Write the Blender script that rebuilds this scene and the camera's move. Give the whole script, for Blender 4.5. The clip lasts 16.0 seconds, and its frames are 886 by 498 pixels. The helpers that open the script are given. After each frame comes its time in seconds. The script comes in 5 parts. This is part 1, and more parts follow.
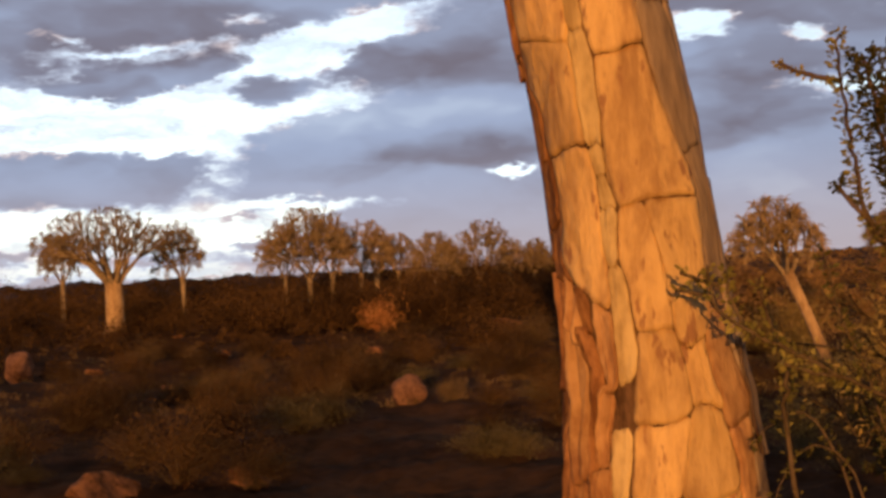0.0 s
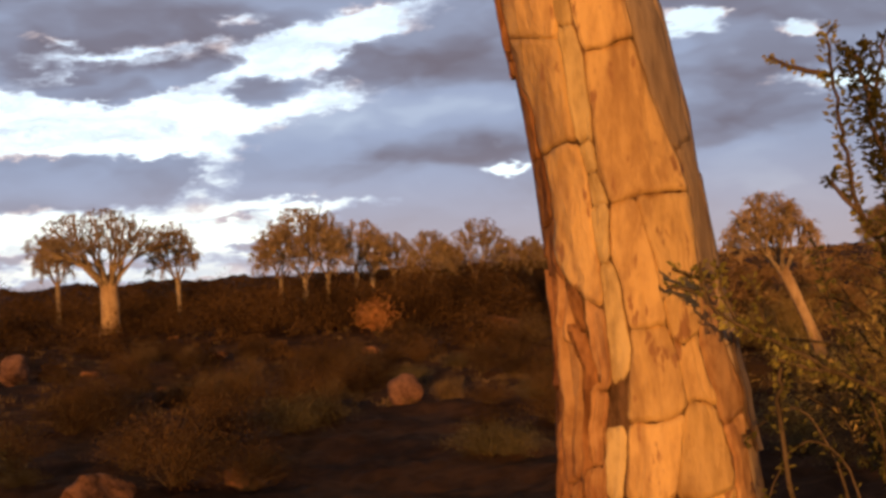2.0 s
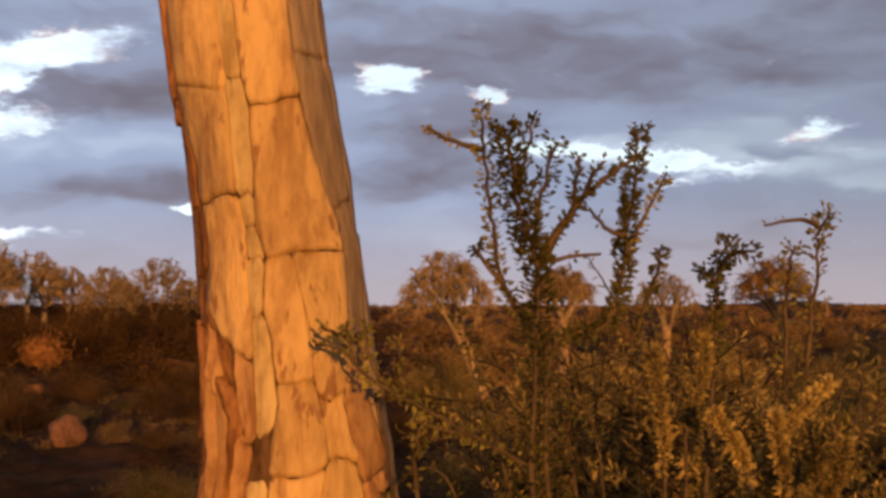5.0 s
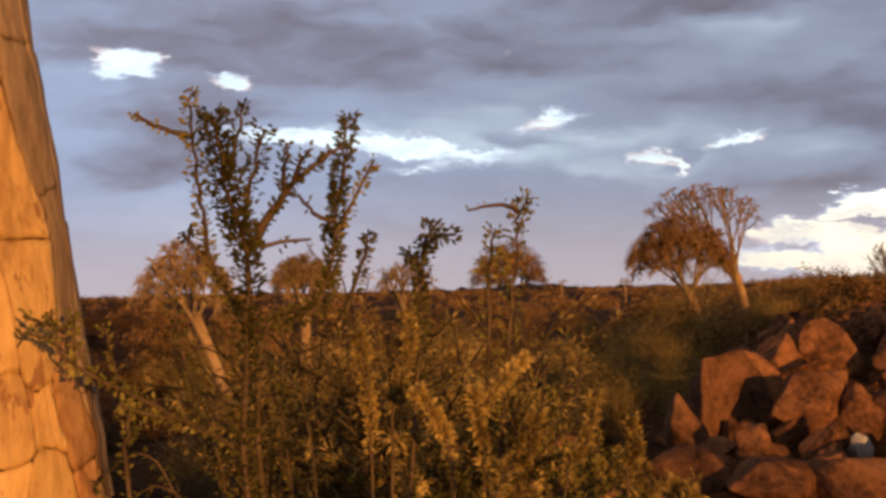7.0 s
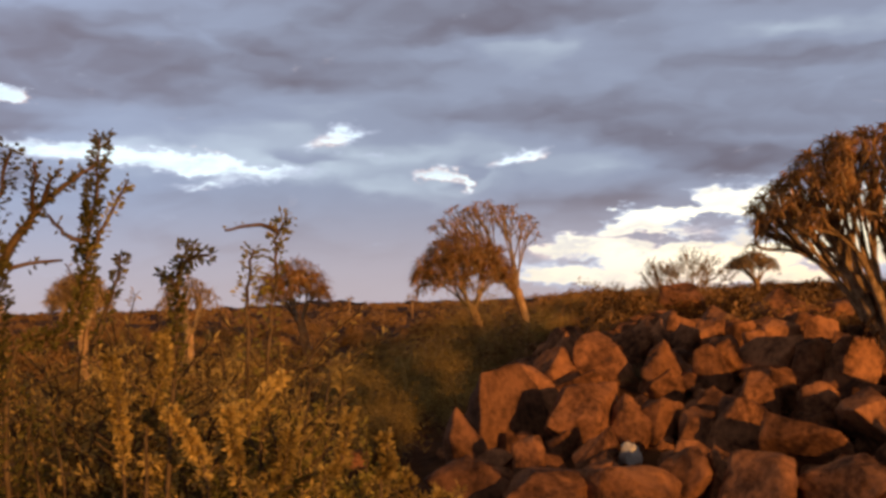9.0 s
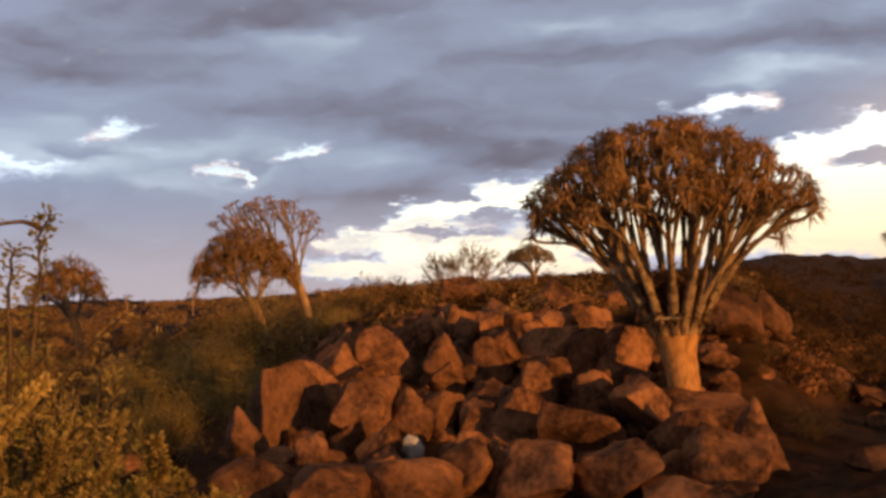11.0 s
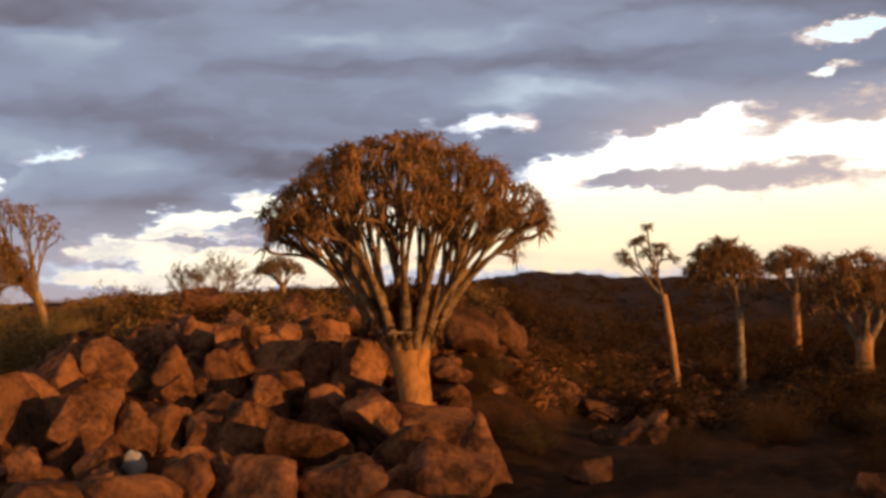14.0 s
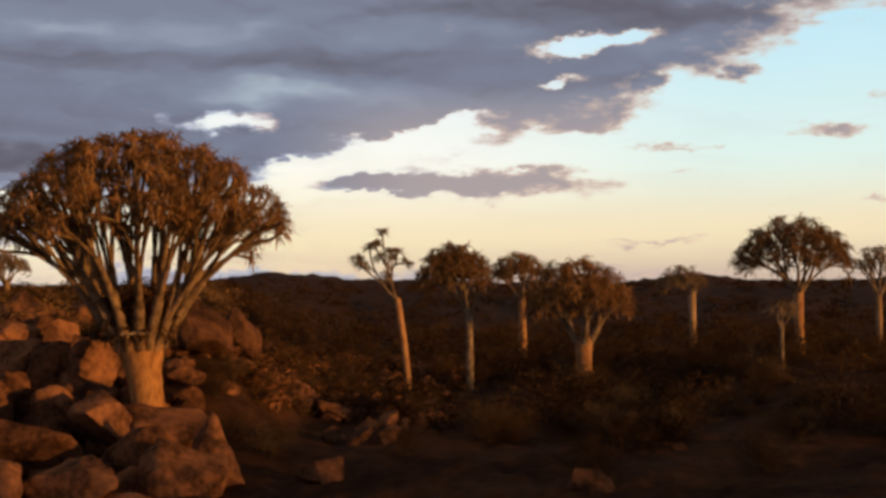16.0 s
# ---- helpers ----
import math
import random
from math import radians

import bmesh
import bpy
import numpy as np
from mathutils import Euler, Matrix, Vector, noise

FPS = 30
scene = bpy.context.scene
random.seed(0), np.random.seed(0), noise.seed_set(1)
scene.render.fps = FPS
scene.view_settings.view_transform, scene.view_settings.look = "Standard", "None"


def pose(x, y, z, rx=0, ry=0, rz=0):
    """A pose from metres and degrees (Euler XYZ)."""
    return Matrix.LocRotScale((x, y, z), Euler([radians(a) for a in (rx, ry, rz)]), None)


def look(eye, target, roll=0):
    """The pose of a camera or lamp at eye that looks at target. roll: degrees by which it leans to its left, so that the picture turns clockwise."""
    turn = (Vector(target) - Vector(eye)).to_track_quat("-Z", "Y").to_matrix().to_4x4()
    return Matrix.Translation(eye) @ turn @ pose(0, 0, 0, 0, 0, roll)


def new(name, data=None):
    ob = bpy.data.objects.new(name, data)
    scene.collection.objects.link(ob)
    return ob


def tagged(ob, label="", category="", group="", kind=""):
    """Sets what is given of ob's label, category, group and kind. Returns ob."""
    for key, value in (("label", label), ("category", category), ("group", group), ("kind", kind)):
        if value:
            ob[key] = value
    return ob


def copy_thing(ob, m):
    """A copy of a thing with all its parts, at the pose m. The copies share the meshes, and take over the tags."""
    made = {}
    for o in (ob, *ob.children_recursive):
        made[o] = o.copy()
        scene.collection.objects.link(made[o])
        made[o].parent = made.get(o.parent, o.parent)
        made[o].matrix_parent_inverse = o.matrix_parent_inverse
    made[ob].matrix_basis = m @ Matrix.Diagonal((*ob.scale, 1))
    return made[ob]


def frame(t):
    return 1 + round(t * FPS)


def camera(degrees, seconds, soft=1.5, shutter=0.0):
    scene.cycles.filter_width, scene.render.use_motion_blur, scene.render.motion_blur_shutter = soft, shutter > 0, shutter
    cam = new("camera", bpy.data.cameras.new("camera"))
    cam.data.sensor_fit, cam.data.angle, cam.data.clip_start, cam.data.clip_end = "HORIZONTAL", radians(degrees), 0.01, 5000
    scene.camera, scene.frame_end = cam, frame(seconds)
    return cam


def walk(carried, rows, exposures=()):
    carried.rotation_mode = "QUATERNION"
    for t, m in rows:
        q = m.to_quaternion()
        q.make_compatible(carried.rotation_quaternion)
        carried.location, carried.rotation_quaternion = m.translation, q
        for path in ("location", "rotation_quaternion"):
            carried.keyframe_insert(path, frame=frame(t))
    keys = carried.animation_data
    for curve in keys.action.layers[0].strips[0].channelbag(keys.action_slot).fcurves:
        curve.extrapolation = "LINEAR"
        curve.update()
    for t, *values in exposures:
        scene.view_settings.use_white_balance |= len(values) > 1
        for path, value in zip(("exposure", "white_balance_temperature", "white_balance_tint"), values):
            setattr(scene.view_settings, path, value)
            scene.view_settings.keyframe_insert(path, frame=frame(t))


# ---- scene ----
cam = camera(37.62, 16.0, soft=3.3)
# seconds, x, y, z, yaw, pitch, lean
PATH = [
    (0.0, 0.000, 0.000, 1.600, 0.00, 1.12, 2.77),
    (0.5, 0.002, 0.003, 1.598, -0.29, 0.94, 2.71),
    (1.0, 0.003, 0.010, 1.598, -0.28, 0.82, 2.66),
    (1.5, 0.005, 0.014, 1.597, -0.16, 0.86, 3.05),
    (2.0, 0.009, 0.014, 1.598, -0.19, 1.07, 3.28),
    (2.5, 0.017, 0.010, 1.602, -1.06, 1.35, 3.12),
    (3.0, 0.020, 0.012, 1.605, -2.63, 1.25, 2.04),
    (3.5, 0.027, 0.011, 1.608, -5.06, 1.80, 1.43),
    (4.0, 0.044, 0.005, 1.614, -8.34, 2.10, 1.28),
    (4.2, 0.053, 0.001, 1.613, -9.58, 2.41, 0.88),
    (6.3, 0.106, -0.047, 1.611, -21.34, 2.26, 0.71),
    (6.5, 0.112, -0.059, 1.610, -22.65, 2.24, 0.84),
    (7.0, 0.129, -0.102, 1.603, -25.18, 2.07, 1.19),
    (7.5, 0.141, -0.130, 1.604, -27.04, 2.22, 1.48),
    (8.0, 0.147, -0.163, 1.604, -29.53, 2.49, 1.26),
    (8.2, 0.151, -0.175, 1.607, -30.79, 2.54, 1.27),
    (10.3, 0.197, -0.175, 1.606, -39.41, 2.29, 2.25),
    (10.5, 0.193, -0.166, 1.608, -40.60, 2.26, 2.13),
    (11.0, 0.205, -0.158, 1.608, -43.99, 1.96, 2.75),
    (11.5, 0.253, -0.152, 1.610, -45.16, 1.08, 2.38),
    (12.0, 0.310, -0.162, 1.602, -46.22, 1.29, 1.69),
    (12.5, 0.360, -0.176, 1.592, -47.88, 1.89, 1.50),
    (13.0, 0.412, -0.196, 1.601, -49.46, 2.02, 1.78),
    (13.5, 0.453, -0.229, 1.599, -51.48, 1.99, 2.02),
    (14.0, 0.462, -0.263, 1.597, -54.55, 2.11, 1.80),
    (14.5, 0.453, -0.298, 1.602, -57.33, 1.38, 1.40),
    (15.0, 0.413, -0.322, 1.609, -59.76, 1.44, 0.96),
    (15.5, 0.359, -0.342, 1.606, -62.89, 1.47, 0.87),
    (16.0, 0.295, -0.348, 1.610, -66.19, 1.89, 0.98),
]
walk(cam, [(t, pose(x, y, z, 90 + pitch, lean, yaw)) for t, x, y, z, yaw, pitch, lean in PATH],
     [(0.0, 0.0), (4.2, 0.0), (7.0, 0.14), (13.0, 0.14), (14.0, 0.07), (15.0, -0.08), (16.0, -0.35)])

# ---- light ----
SUN_AZIMUTH, SUN_ELEVATION = 185.0, 5.2
sun_data = bpy.data.lights.new("sun", "SUN")
sun_data.energy, sun_data.angle, sun_data.color = 4.3, radians(0.6), (1.0, 0.53, 0.17)
sun = new("sun", sun_data)
sa, se = radians(SUN_AZIMUTH), radians(SUN_ELEVATION)
sun_way = Vector((math.sin(sa) * math.cos(se), math.cos(sa) * math.cos(se), math.sin(se)))
sun.matrix_world = look(sun_way * 50, (0, 0, 0))


class Nodes:
    """Short calls for a node tree."""

    def __init__(self, tree):
        self.tree = tree
        tree.nodes.clear()

    def add(self, kind, ins=(), **props):
        n = self.tree.nodes.new(kind)
        for k, v in props.items():
            setattr(n, k, v)
        for k, v in (ins.items() if isinstance(ins, dict) else enumerate(ins)):
            if v is None:
                continue
            if isinstance(v, bpy.types.NodeSocket):
                self.tree.links.new(v, n.inputs[k])
            else:
                n.inputs[k].default_value = v
        return n

    def math(self, op, a, b=None, c=None, clamp=False):
        return self.add("ShaderNodeMath", [a, b, c], operation=op, use_clamp=clamp).outputs[0]

    def vec(self, op, a, b):
        return self.add("ShaderNodeVectorMath", [a, b], operation=op).outputs[0]

    def step(self, v, lo, hi, to0=0.0, to1=1.0):
        return self.add("ShaderNodeMapRange", [v, lo, hi, to0, to1], interpolation_type="SMOOTHSTEP").outputs[0]

    def mix(self, f, a, b, blend="MIX"):
        n = self.add("ShaderNodeMix", data_type="RGBA", blend_type=blend)
        for i, v in ((0, f), (6, a), (7, b)):
            if isinstance(v, bpy.types.NodeSocket):
                self.tree.links.new(v, n.inputs[i])
            else:
                n.inputs[i].default_value = v if i == 0 or len(v) == 4 else (*v, 1)
        return n.outputs[2]

    def noise(self, vec, scale, detail=4.0, rough=0.55, distortion=0.0):
        return self.add("ShaderNodeTexNoise", {"Vector": vec, "Scale": scale, "Detail": detail, "Roughness": rough, "Distortion": distortion})


# Sky: broken evening cloud deck. Places in degrees: azimuth, elevation, half width, half height, tilt, weight
THIN_A = [
    (30.6, 6.72, 8.21, 1.54, -4, 0.42), (20.7, 6.85, 4.23, 0.75, -1, 0.28), (38.2, 11.34, 2.99, 0.75, -1, 0.20),
    (36.4, 9.97, 7.46, 1.00, -1, 0.18), (41.1, 5.87, 1.49, 0.50, -1, 0.20), (30.2, 11.09, 4.98, 0.62, -3, 0.20),
    (51.2, 11.31, 6.47, 0.70, -3, 0.28), (42.4, 10.71, 3.73, 0.62, -3, 0.20), (60.6, 8.73, 3.73, 0.75, -3, 0.25),
    (32.5, 9.53, 7.46, 0.75, -3, 0.15), (-3.3, 6.88, 3.73, 1.00, 1, 0.35), (-5.4, 4.13, 3.98, 0.75, -3, 0.25),
    (-16.4, 4.51, 2.99, 0.50, -3, 0.20), (15.2, 3.03, 3.73, 1.49, -3, 0.20), (2.2, 7.24, 2.99, 0.62, -3, 0.20),
]
THIN_B = [
    (58.0, 9.02, 6.22, 0.55, -4, 0.25), (59.8, 11.33, 4.98, 0.45, -1, 0.20), (50.9, 11.15, 4.98, 0.55, -1, 0.22),
    (68.0, 11.38, 3.73, 0.50, -1, 0.25),
]
GAPS_A = [
    (-13.3, 6.70, 5.72, 1.24, 5, 1.10), (-17.2, 7.83, 2.49, 0.70, -3, 0.90), (-9.4, 7.70, 2.99, 0.80, 17, 1.00),
    (-7.3, 9.46, 2.24, 0.80, 22, 1.00), (-4.8, 10.28, 2.24, 0.90, 17, 1.00), (-1.8, 11.38, 2.24, 0.65, 7, 0.90),
    (-8.0, 11.40, 1.24, 0.25, 7, 0.70), (-13.8, 9.34, 2.99, 0.22, 7, 0.70), (-16.0, 10.64, 0.87, 0.22, -3, 0.60),
    (-4.1, 7.65, 1.74, 0.65, 7, 0.80), (-14.1, 2.87, 5.97, 0.80, 0, 1.40), (-8.6, 2.58, 3.23, 0.45, 2, 1.10),
    (-5.4, 3.43, 2.36, 0.22, 0, 1.00), (-16.5, 0.81, 3.48, 0.35, -3, 1.00), (-10.2, 0.51, 2.49, 0.40, -3, 0.90),
]
GAPS_B = [
    (-17.4, 1.68, 1.99, 0.20, -3, 0.60), (3.5, 4.50, 1.04, 0.20, -3, 1.00), (11.7, 10.13, 1.24, 0.50, -3, 1.40),
    (16.2, 9.60, 0.75, 0.27, -3, 1.10), (18.3, 7.10, 2.60, 0.37, -4, 0.88), (21.7, 6.97, 2.74, 0.37, -6, 0.88),
    (25.3, 6.32, 3.01, 0.40, -6, 0.88),  (29.9, 7.61, 1.37, 0.31, 14, 0.78),
    (30.7, 6.72, 1.64, 0.25, -1, 0.59), (24.7, 5.59, 1.23, 0.22, -1, 0.69), (34.8, 5.67, 0.82, 0.28, -1, 1.37),
    (35.9, 5.33, 0.38, 0.22, -1, 1.18), (37.8, 6.52, 1.23, 0.22, 14, 0.78), (43.1, 3.71, 1.23, 0.37, 14, 1.08),
]
GAPS_C = [
    (42.1, 2.33, 2.60, 0.62, 4, 1.08), (40.2, 2.44, 1.23, 0.28, -1, 0.88), (46.9, 3.93, 2.24, 0.50, 6, 0.92),
    (43.8, 3.50, 1.49, 0.22, 8, 0.76), (46.2, 4.56, 0.75, 0.20, -2, 0.76), (42.4, 2.40, 2.99, 0.45, -2, 0.92),
    (39.7, 2.36, 0.80, 0.20, -2, 0.84), (43.6, 1.30, 4.73, 0.55, -2, 0.84), (40.6, 0.97, 2.49, 0.20, -2, 0.67),
    (56.8, 7.47, 1.94, 0.32, -4, 1.01), (61.4, 5.26, 2.36, 0.40, -2, 0.90), (63.5, 6.23, 3.23, 0.55, 10, 1.00),
    (65.9, 6.92, 1.49, 0.45, 8, 0.90), (61.8, 2.59, 7.46, 1.74, -2, 1.30), (44.4, 3.69, 2.49, 0.37, 10, 1.00),
]
GAPS_D = [
    (45.8, 1.97, 2.74, 0.75, -2, 0.90), (60.4, 5.67, 1.24, 0.22, -6, 0.80), (61.9, 6.86, 1.24, 0.22, -1, 0.70),
    (65.1, 6.81, 2.99, 0.55, 11, 1.00), (67.8, 7.71, 1.37, 0.40, 9, 0.90), (70.1, 6.10, 5.22, 0.75, 4, 1.00),
    (70.9, 8.98, 1.74, 0.22, 14, 0.80), (72.8, 10.70, 1.99, 0.30, 9, 0.90), (73.5, 8.23, 3.23, 0.90, 9, 1.00),
    (81.3, 6.15, 8.21, 2.99, 9, 1.60), (75.3, 2.97, 11.94, 1.99, -1, 1.60), (85.8, 4.76, 4.98, 7.46, -1, 1.40),
    (73.0, 10.81, 2.49, 0.30, 4, 0.80), (71.0, 8.99, 1.24, 0.17, 9, 0.70),
]
CLOUDS_A = [
    (-7.4, 8.37, 1.37, 0.60, 7, 0.80), (-13.1, 8.69, 2.36, 0.55, 7, 0.70), (-14.5, 5.17, 3.23, 0.65, 2, 0.80),
    (-8.6, 2.90, 1.49, 0.12, 2, 0.60), (-7.7, 1.75, 2.49, 0.17, -3, 0.60), (28.8, 6.68, 1.87, 0.22, -1, 0.80),
    (24.2, 7.45, 1.37, 0.40, -1, 0.60), (35.9, 5.87, 0.62, 0.22, -1, 0.50), (40.6, 1.87, 1.74, 0.37, -2, 1.10),
    (44.5, 2.73, 2.11, 0.12, -2, 0.80), (44.6, 4.40, 1.74, 0.17, -3, 0.70), (46.8, 4.14, 1.12, 0.15, -3, 0.60),
    (43.8, 2.70, 2.74, 0.15, -5, 0.80), (45.6, 3.51, 1.49, 0.12, -11, 0.60), (49.7, 1.41, 2.24, 0.12, -3, 0.60),
]
CLOUDS_B = [
    (42.1, 3.45, 1.00, 0.15, -13, 0.50), (63.7, 4.60, 2.33, 0.14, -2, 0.62), (66.0, 4.60, 1.78, 0.38, -2, 0.74),
    (69.2, 4.55, 4.79, 0.60, -1, 1.18), (70.7, 5.25, 1.92, 0.44, -1, 0.68), (65.2, 4.87, 3.01, 0.25, -1, 0.74),
    (62.3, 4.83, 2.05, 0.33, -1, 0.68), (73.9, 7.96, 1.92, 0.77, 19, 0.93), (72.4, 7.10, 1.64, 0.36, -1, 0.68),
    (75.7, 8.77, 0.88, 0.33, -1, 0.68), (83.1, 6.59, 2.19, 0.44, -1, 1.12), (76.6, 6.18, 2.33, 0.22, -1, 0.87),
    (79.3, 9.24, 0.60, 0.33, -1, 0.62), (84.7, 7.86, 0.96, 0.38, -1, 0.68), (75.3, 2.03, 4.51, 0.19, 1, 0.81),
]
CLOUDS_C = [
    (84.6, 3.64, 1.23, 0.22, -1, 0.74), (76.5, 5.01, 1.78, 0.25, -1, 0.68),
]
BASES_A = [
    (-12.4, 10.87, 6.97, 1.74, 1, 0.30), (-13.9, 8.75, 2.74, 0.65, 5, 0.18), (-7.4, 8.42, 1.62, 0.70, 5, 0.23),
    (-0.4, 9.45, 4.98, 1.54, 3, 0.30), (0.7, 5.54, 4.98, 0.85, -3, 0.26), (-14.8, 4.22, 4.73, 1.12, -1, 0.19),
    (-4.3, 4.83, 3.73, 0.80, -1, 0.18), (-16.4, 9.24, 2.24, 0.75, -3, 0.22), (14.2, 6.94, 3.73, 1.74, 9, 0.26),
    (13.9, 10.53, 3.23, 0.75, -3, 0.26), (17.8, 11.06, 9.95, 1.87, -5, 0.28), (35.2, 12.68, 6.72, 0.87, -1, 0.23),
    (46.0, 10.72, 5.97, 1.12, -1, 0.25), (44.5, 7.03, 5.47, 1.37, -3, 0.18), (40.9, 4.90, 3.73, 0.90, -1, 0.21),
]
BASES_B = [
    (25.6, 10.00, 4.48, 0.90, -1, 0.18), (12.1, 6.33, 2.24, 1.00, -1, 0.18), (29.1, 6.75, 1.99, 0.35, -4, 0.21),
    (35.8, 5.83, 0.75, 0.35, 19, 0.18), (49.9, 10.43, 8.21, 1.12, -5, 0.13), (46.7, 6.45, 4.23, 1.12, -3, 0.18),
    (57.2, 10.59, 6.22, 1.00, 0, 0.10), (36.1, 7.88, 6.22, 1.12, -3, 0.12), (51.7, 8.00, 3.48, 0.75, -3, 0.12),
    (40.7, 1.77, 1.49, 0.30, -3, 0.09), (60.8, 10.48, 9.95, 1.24, -4, 0.20), (52.0, 9.77, 6.47, 1.37, -1, 0.12),
    (71.8, 11.87, 8.21, 1.12, 3, 0.25), (57.3, 7.92, 5.97, 0.75, -3, 0.14), (49.5, 7.46, 3.23, 1.00, -1, 0.19),
]
BASES_C = [
    (69.2, 4.22, 4.73, 0.40, -1, 0.09), (53.2, 11.69, 5.97, 1.00, -1, 0.18), (31.0, 10.9, 6.5, 1.6, -2, 0.36),
    (38.5, 9.2, 6.5, 1.4, -3, 0.24), (44.0, 8.4, 5.0, 1.0, -2, 0.10), (13.5, 11.4, 5.0, 1.0, -4, 0.24),
]
THIN = THIN_A + THIN_B
GAPS_E = [
    (-10.6, 7.12, 4.73, 1.19, 8, 1.00), (-17.2, 7.13, 2.99, 0.85, 0, 0.70), (-5.1, 9.52, 1.49, 0.65, 30, 0.70),
    (-15.3, 2.20, 4.23, 0.70, 0, 0.80), (-9.9, 4.67, 1.37, 0.65, 20, 0.80), (-8.9, 1.56, 3.98, 0.65, 0, 0.70),
    (-12.6, 10.04, 4.73, 0.35, 3, 0.70), (49.2, 3.96, 2.74, 1.00, -4, 0.70), (42.2, 1.43, 3.73, 0.90, 0, 0.70),
    (57.1, 3.18, 4.98, 1.49, 0, 0.80), (24.7, 6.70, 6.47, 0.40, -4, 0.25), (49.1, 1.35, 4.73, 1.09, 0, 0.90), (44.7, 0.99, 2.99, 0.60, 0, 0.60),
]
CLOUDS_D = [
    (-7.6, 8.33, 1.54, 0.65, 5, 1.00), (-4.0, 6.30, 3.23, 1.09, 0, 0.60), (-14.8, 4.70, 3.73, 1.00, 2, 0.70),
    (-12.7, 8.97, 2.74, 0.65, 8, 0.70), (-8.9, 2.91, 1.49, 0.20, 4, 0.50), (-10.8, 2.38, 1.74, 0.17, 4, 0.50),
    (-17.4, 1.68, 1.74, 0.25, 0, 0.60), (28.2, 6.69, 2.49, 0.27, -2, 0.70), (67.2, 8.10, 3.98, 0.65, 4, 0.80),
    (71.7, 8.72, 2.74, 0.90, 14, 0.60), (62.2, 7.06, 2.24, 0.50, -4, 0.70),
]
GAPS = GAPS_A + GAPS_B + GAPS_C + GAPS_D + GAPS_E
CLOUDS = CLOUDS_A + CLOUDS_B + CLOUDS_C + CLOUDS_D
BASES = BASES_A + BASES_B + BASES_C

world = bpy.data.worlds.new("evening_sky")
scene.world = world
world.use_nodes = True
w = Nodes(world.node_tree)
way = w.add("ShaderNodeTexCoord").outputs["Generated"]
sx, sy, sz = w.add("ShaderNodeSeparateXYZ", [way]).outputs[:3]
azim = w.math("MULTIPLY", w.math("ARCTAN2", sx, sy), 57.2958)
elev = w.math("MULTIPLY", w.math("ARCSINE", sz), 57.2958)
flat = w.add("ShaderNodeCombineXYZ", [azim, elev, 0.0]).outputs[0]
# finer to the horizon, as a flat deck seen from below
deck = w.vec("MULTIPLY", flat, (0.11, 0.27, 0.0))
warp = w.noise(deck, 3.6, 5.0, 0.55).outputs["Color"]
warped = w.vec("ADD", flat, w.vec("MULTIPLY", w.vec("SUBTRACT", warp, (0.5, 0.5, 0.5)), (3.2, 1.5, 0.0)))
ripple = w.noise(deck, 14.0, 5.0, 0.6).outputs["Color"]
warped = w.vec("ADD", warped, w.vec("MULTIPLY", w.vec("SUBTRACT", ripple, (0.5, 0.5, 0.5)), (1.7, 0.75, 0.0)))
cover = w.add("ShaderNodeValue")
cover.outputs[0].default_value = 0.95
cover = cover.outputs[0]
for sign, group in ((-1, GAPS), (1, CLOUDS)):
    cover = w.math("MAXIMUM", cover, -0.25)
    for a, e, rx, ry, tilt, weight in group:
        m = w.add("ShaderNodeMapping", {"Vector": warped, "Location": (a, e, 0), "Rotation": (0, 0, radians(tilt)), "Scale": (1.7 * rx, 1.7 * ry, 1)}, vector_type="TEXTURE")
        g = w.add("ShaderNodeTexGradient", [m.outputs[0]], gradient_type="SPHERICAL").outputs["Fac"]
        cover = w.math("MULTIPLY_ADD", g, sign * weight, cover)
billow = w.noise(deck, 5.0, 7.0, 0.62, 0.2).outputs["Fac"]
cover = w.math("ADD", cover, w.math("MULTIPLY", w.math("SUBTRACT", billow, 0.5), 1.05))
mask = w.step(cover, 0.18, 0.62)
thick = w.step(cover, 0.34, 0.84)
# clear sky behind the clouds, over the Nishita sky
nishita = w.add("ShaderNodeTexSky", sky_type="NISHITA", sun_disc=False, sun_elevation=se, sun_rotation=sa, altitude=900.0, dust_density=2.0).outputs[0]
east = w.step(azim, 22.0, 60.0)
far_east = w.step(azim, 64.0, 80.0)
low = w.mix(east, (0.80, 0.86, 0.92), w.mix(w.step(azim, 58.0, 68.0), (0.96, 0.72, 0.52), (0.70, 0.54, 0.46)))
warm = w.mix(east, (0.94, 1.0, 1.04), (1.02, 0.84, 0.58))
high = w.mix(far_east, (0.82, 0.96, 1.12), (0.60, 0.94, 1.10))
middle = w.mix(far_east, w.mix(east, (0.90, 1.02, 1.14), w.mix(w.step(azim, 51.0, 58.0), (0.98, 0.90, 0.78), (1.12, 1.07, 0.98))), (0.84, 1.0, 0.95))
clear = w.mix(w.step(elev, 0.2, 2.4), low, warm)
clear = w.mix(w.step(elev, 2.2, 6.0), clear, middle)
clear = w.mix(w.step(elev, 4.5, 13.0), clear, high)
clear = w.mix(w.math("MULTIPLY", w.step(azim, 6.0, 14.0), w.step(azim, 44.0, 36.0)), clear, w.mix(w.step(elev, 2.0, 5.0), (0.86, 0.76, 0.62), (0.70, 0.82, 0.92)))
clear = w.mix(0.06, clear, nishita, "ADD")
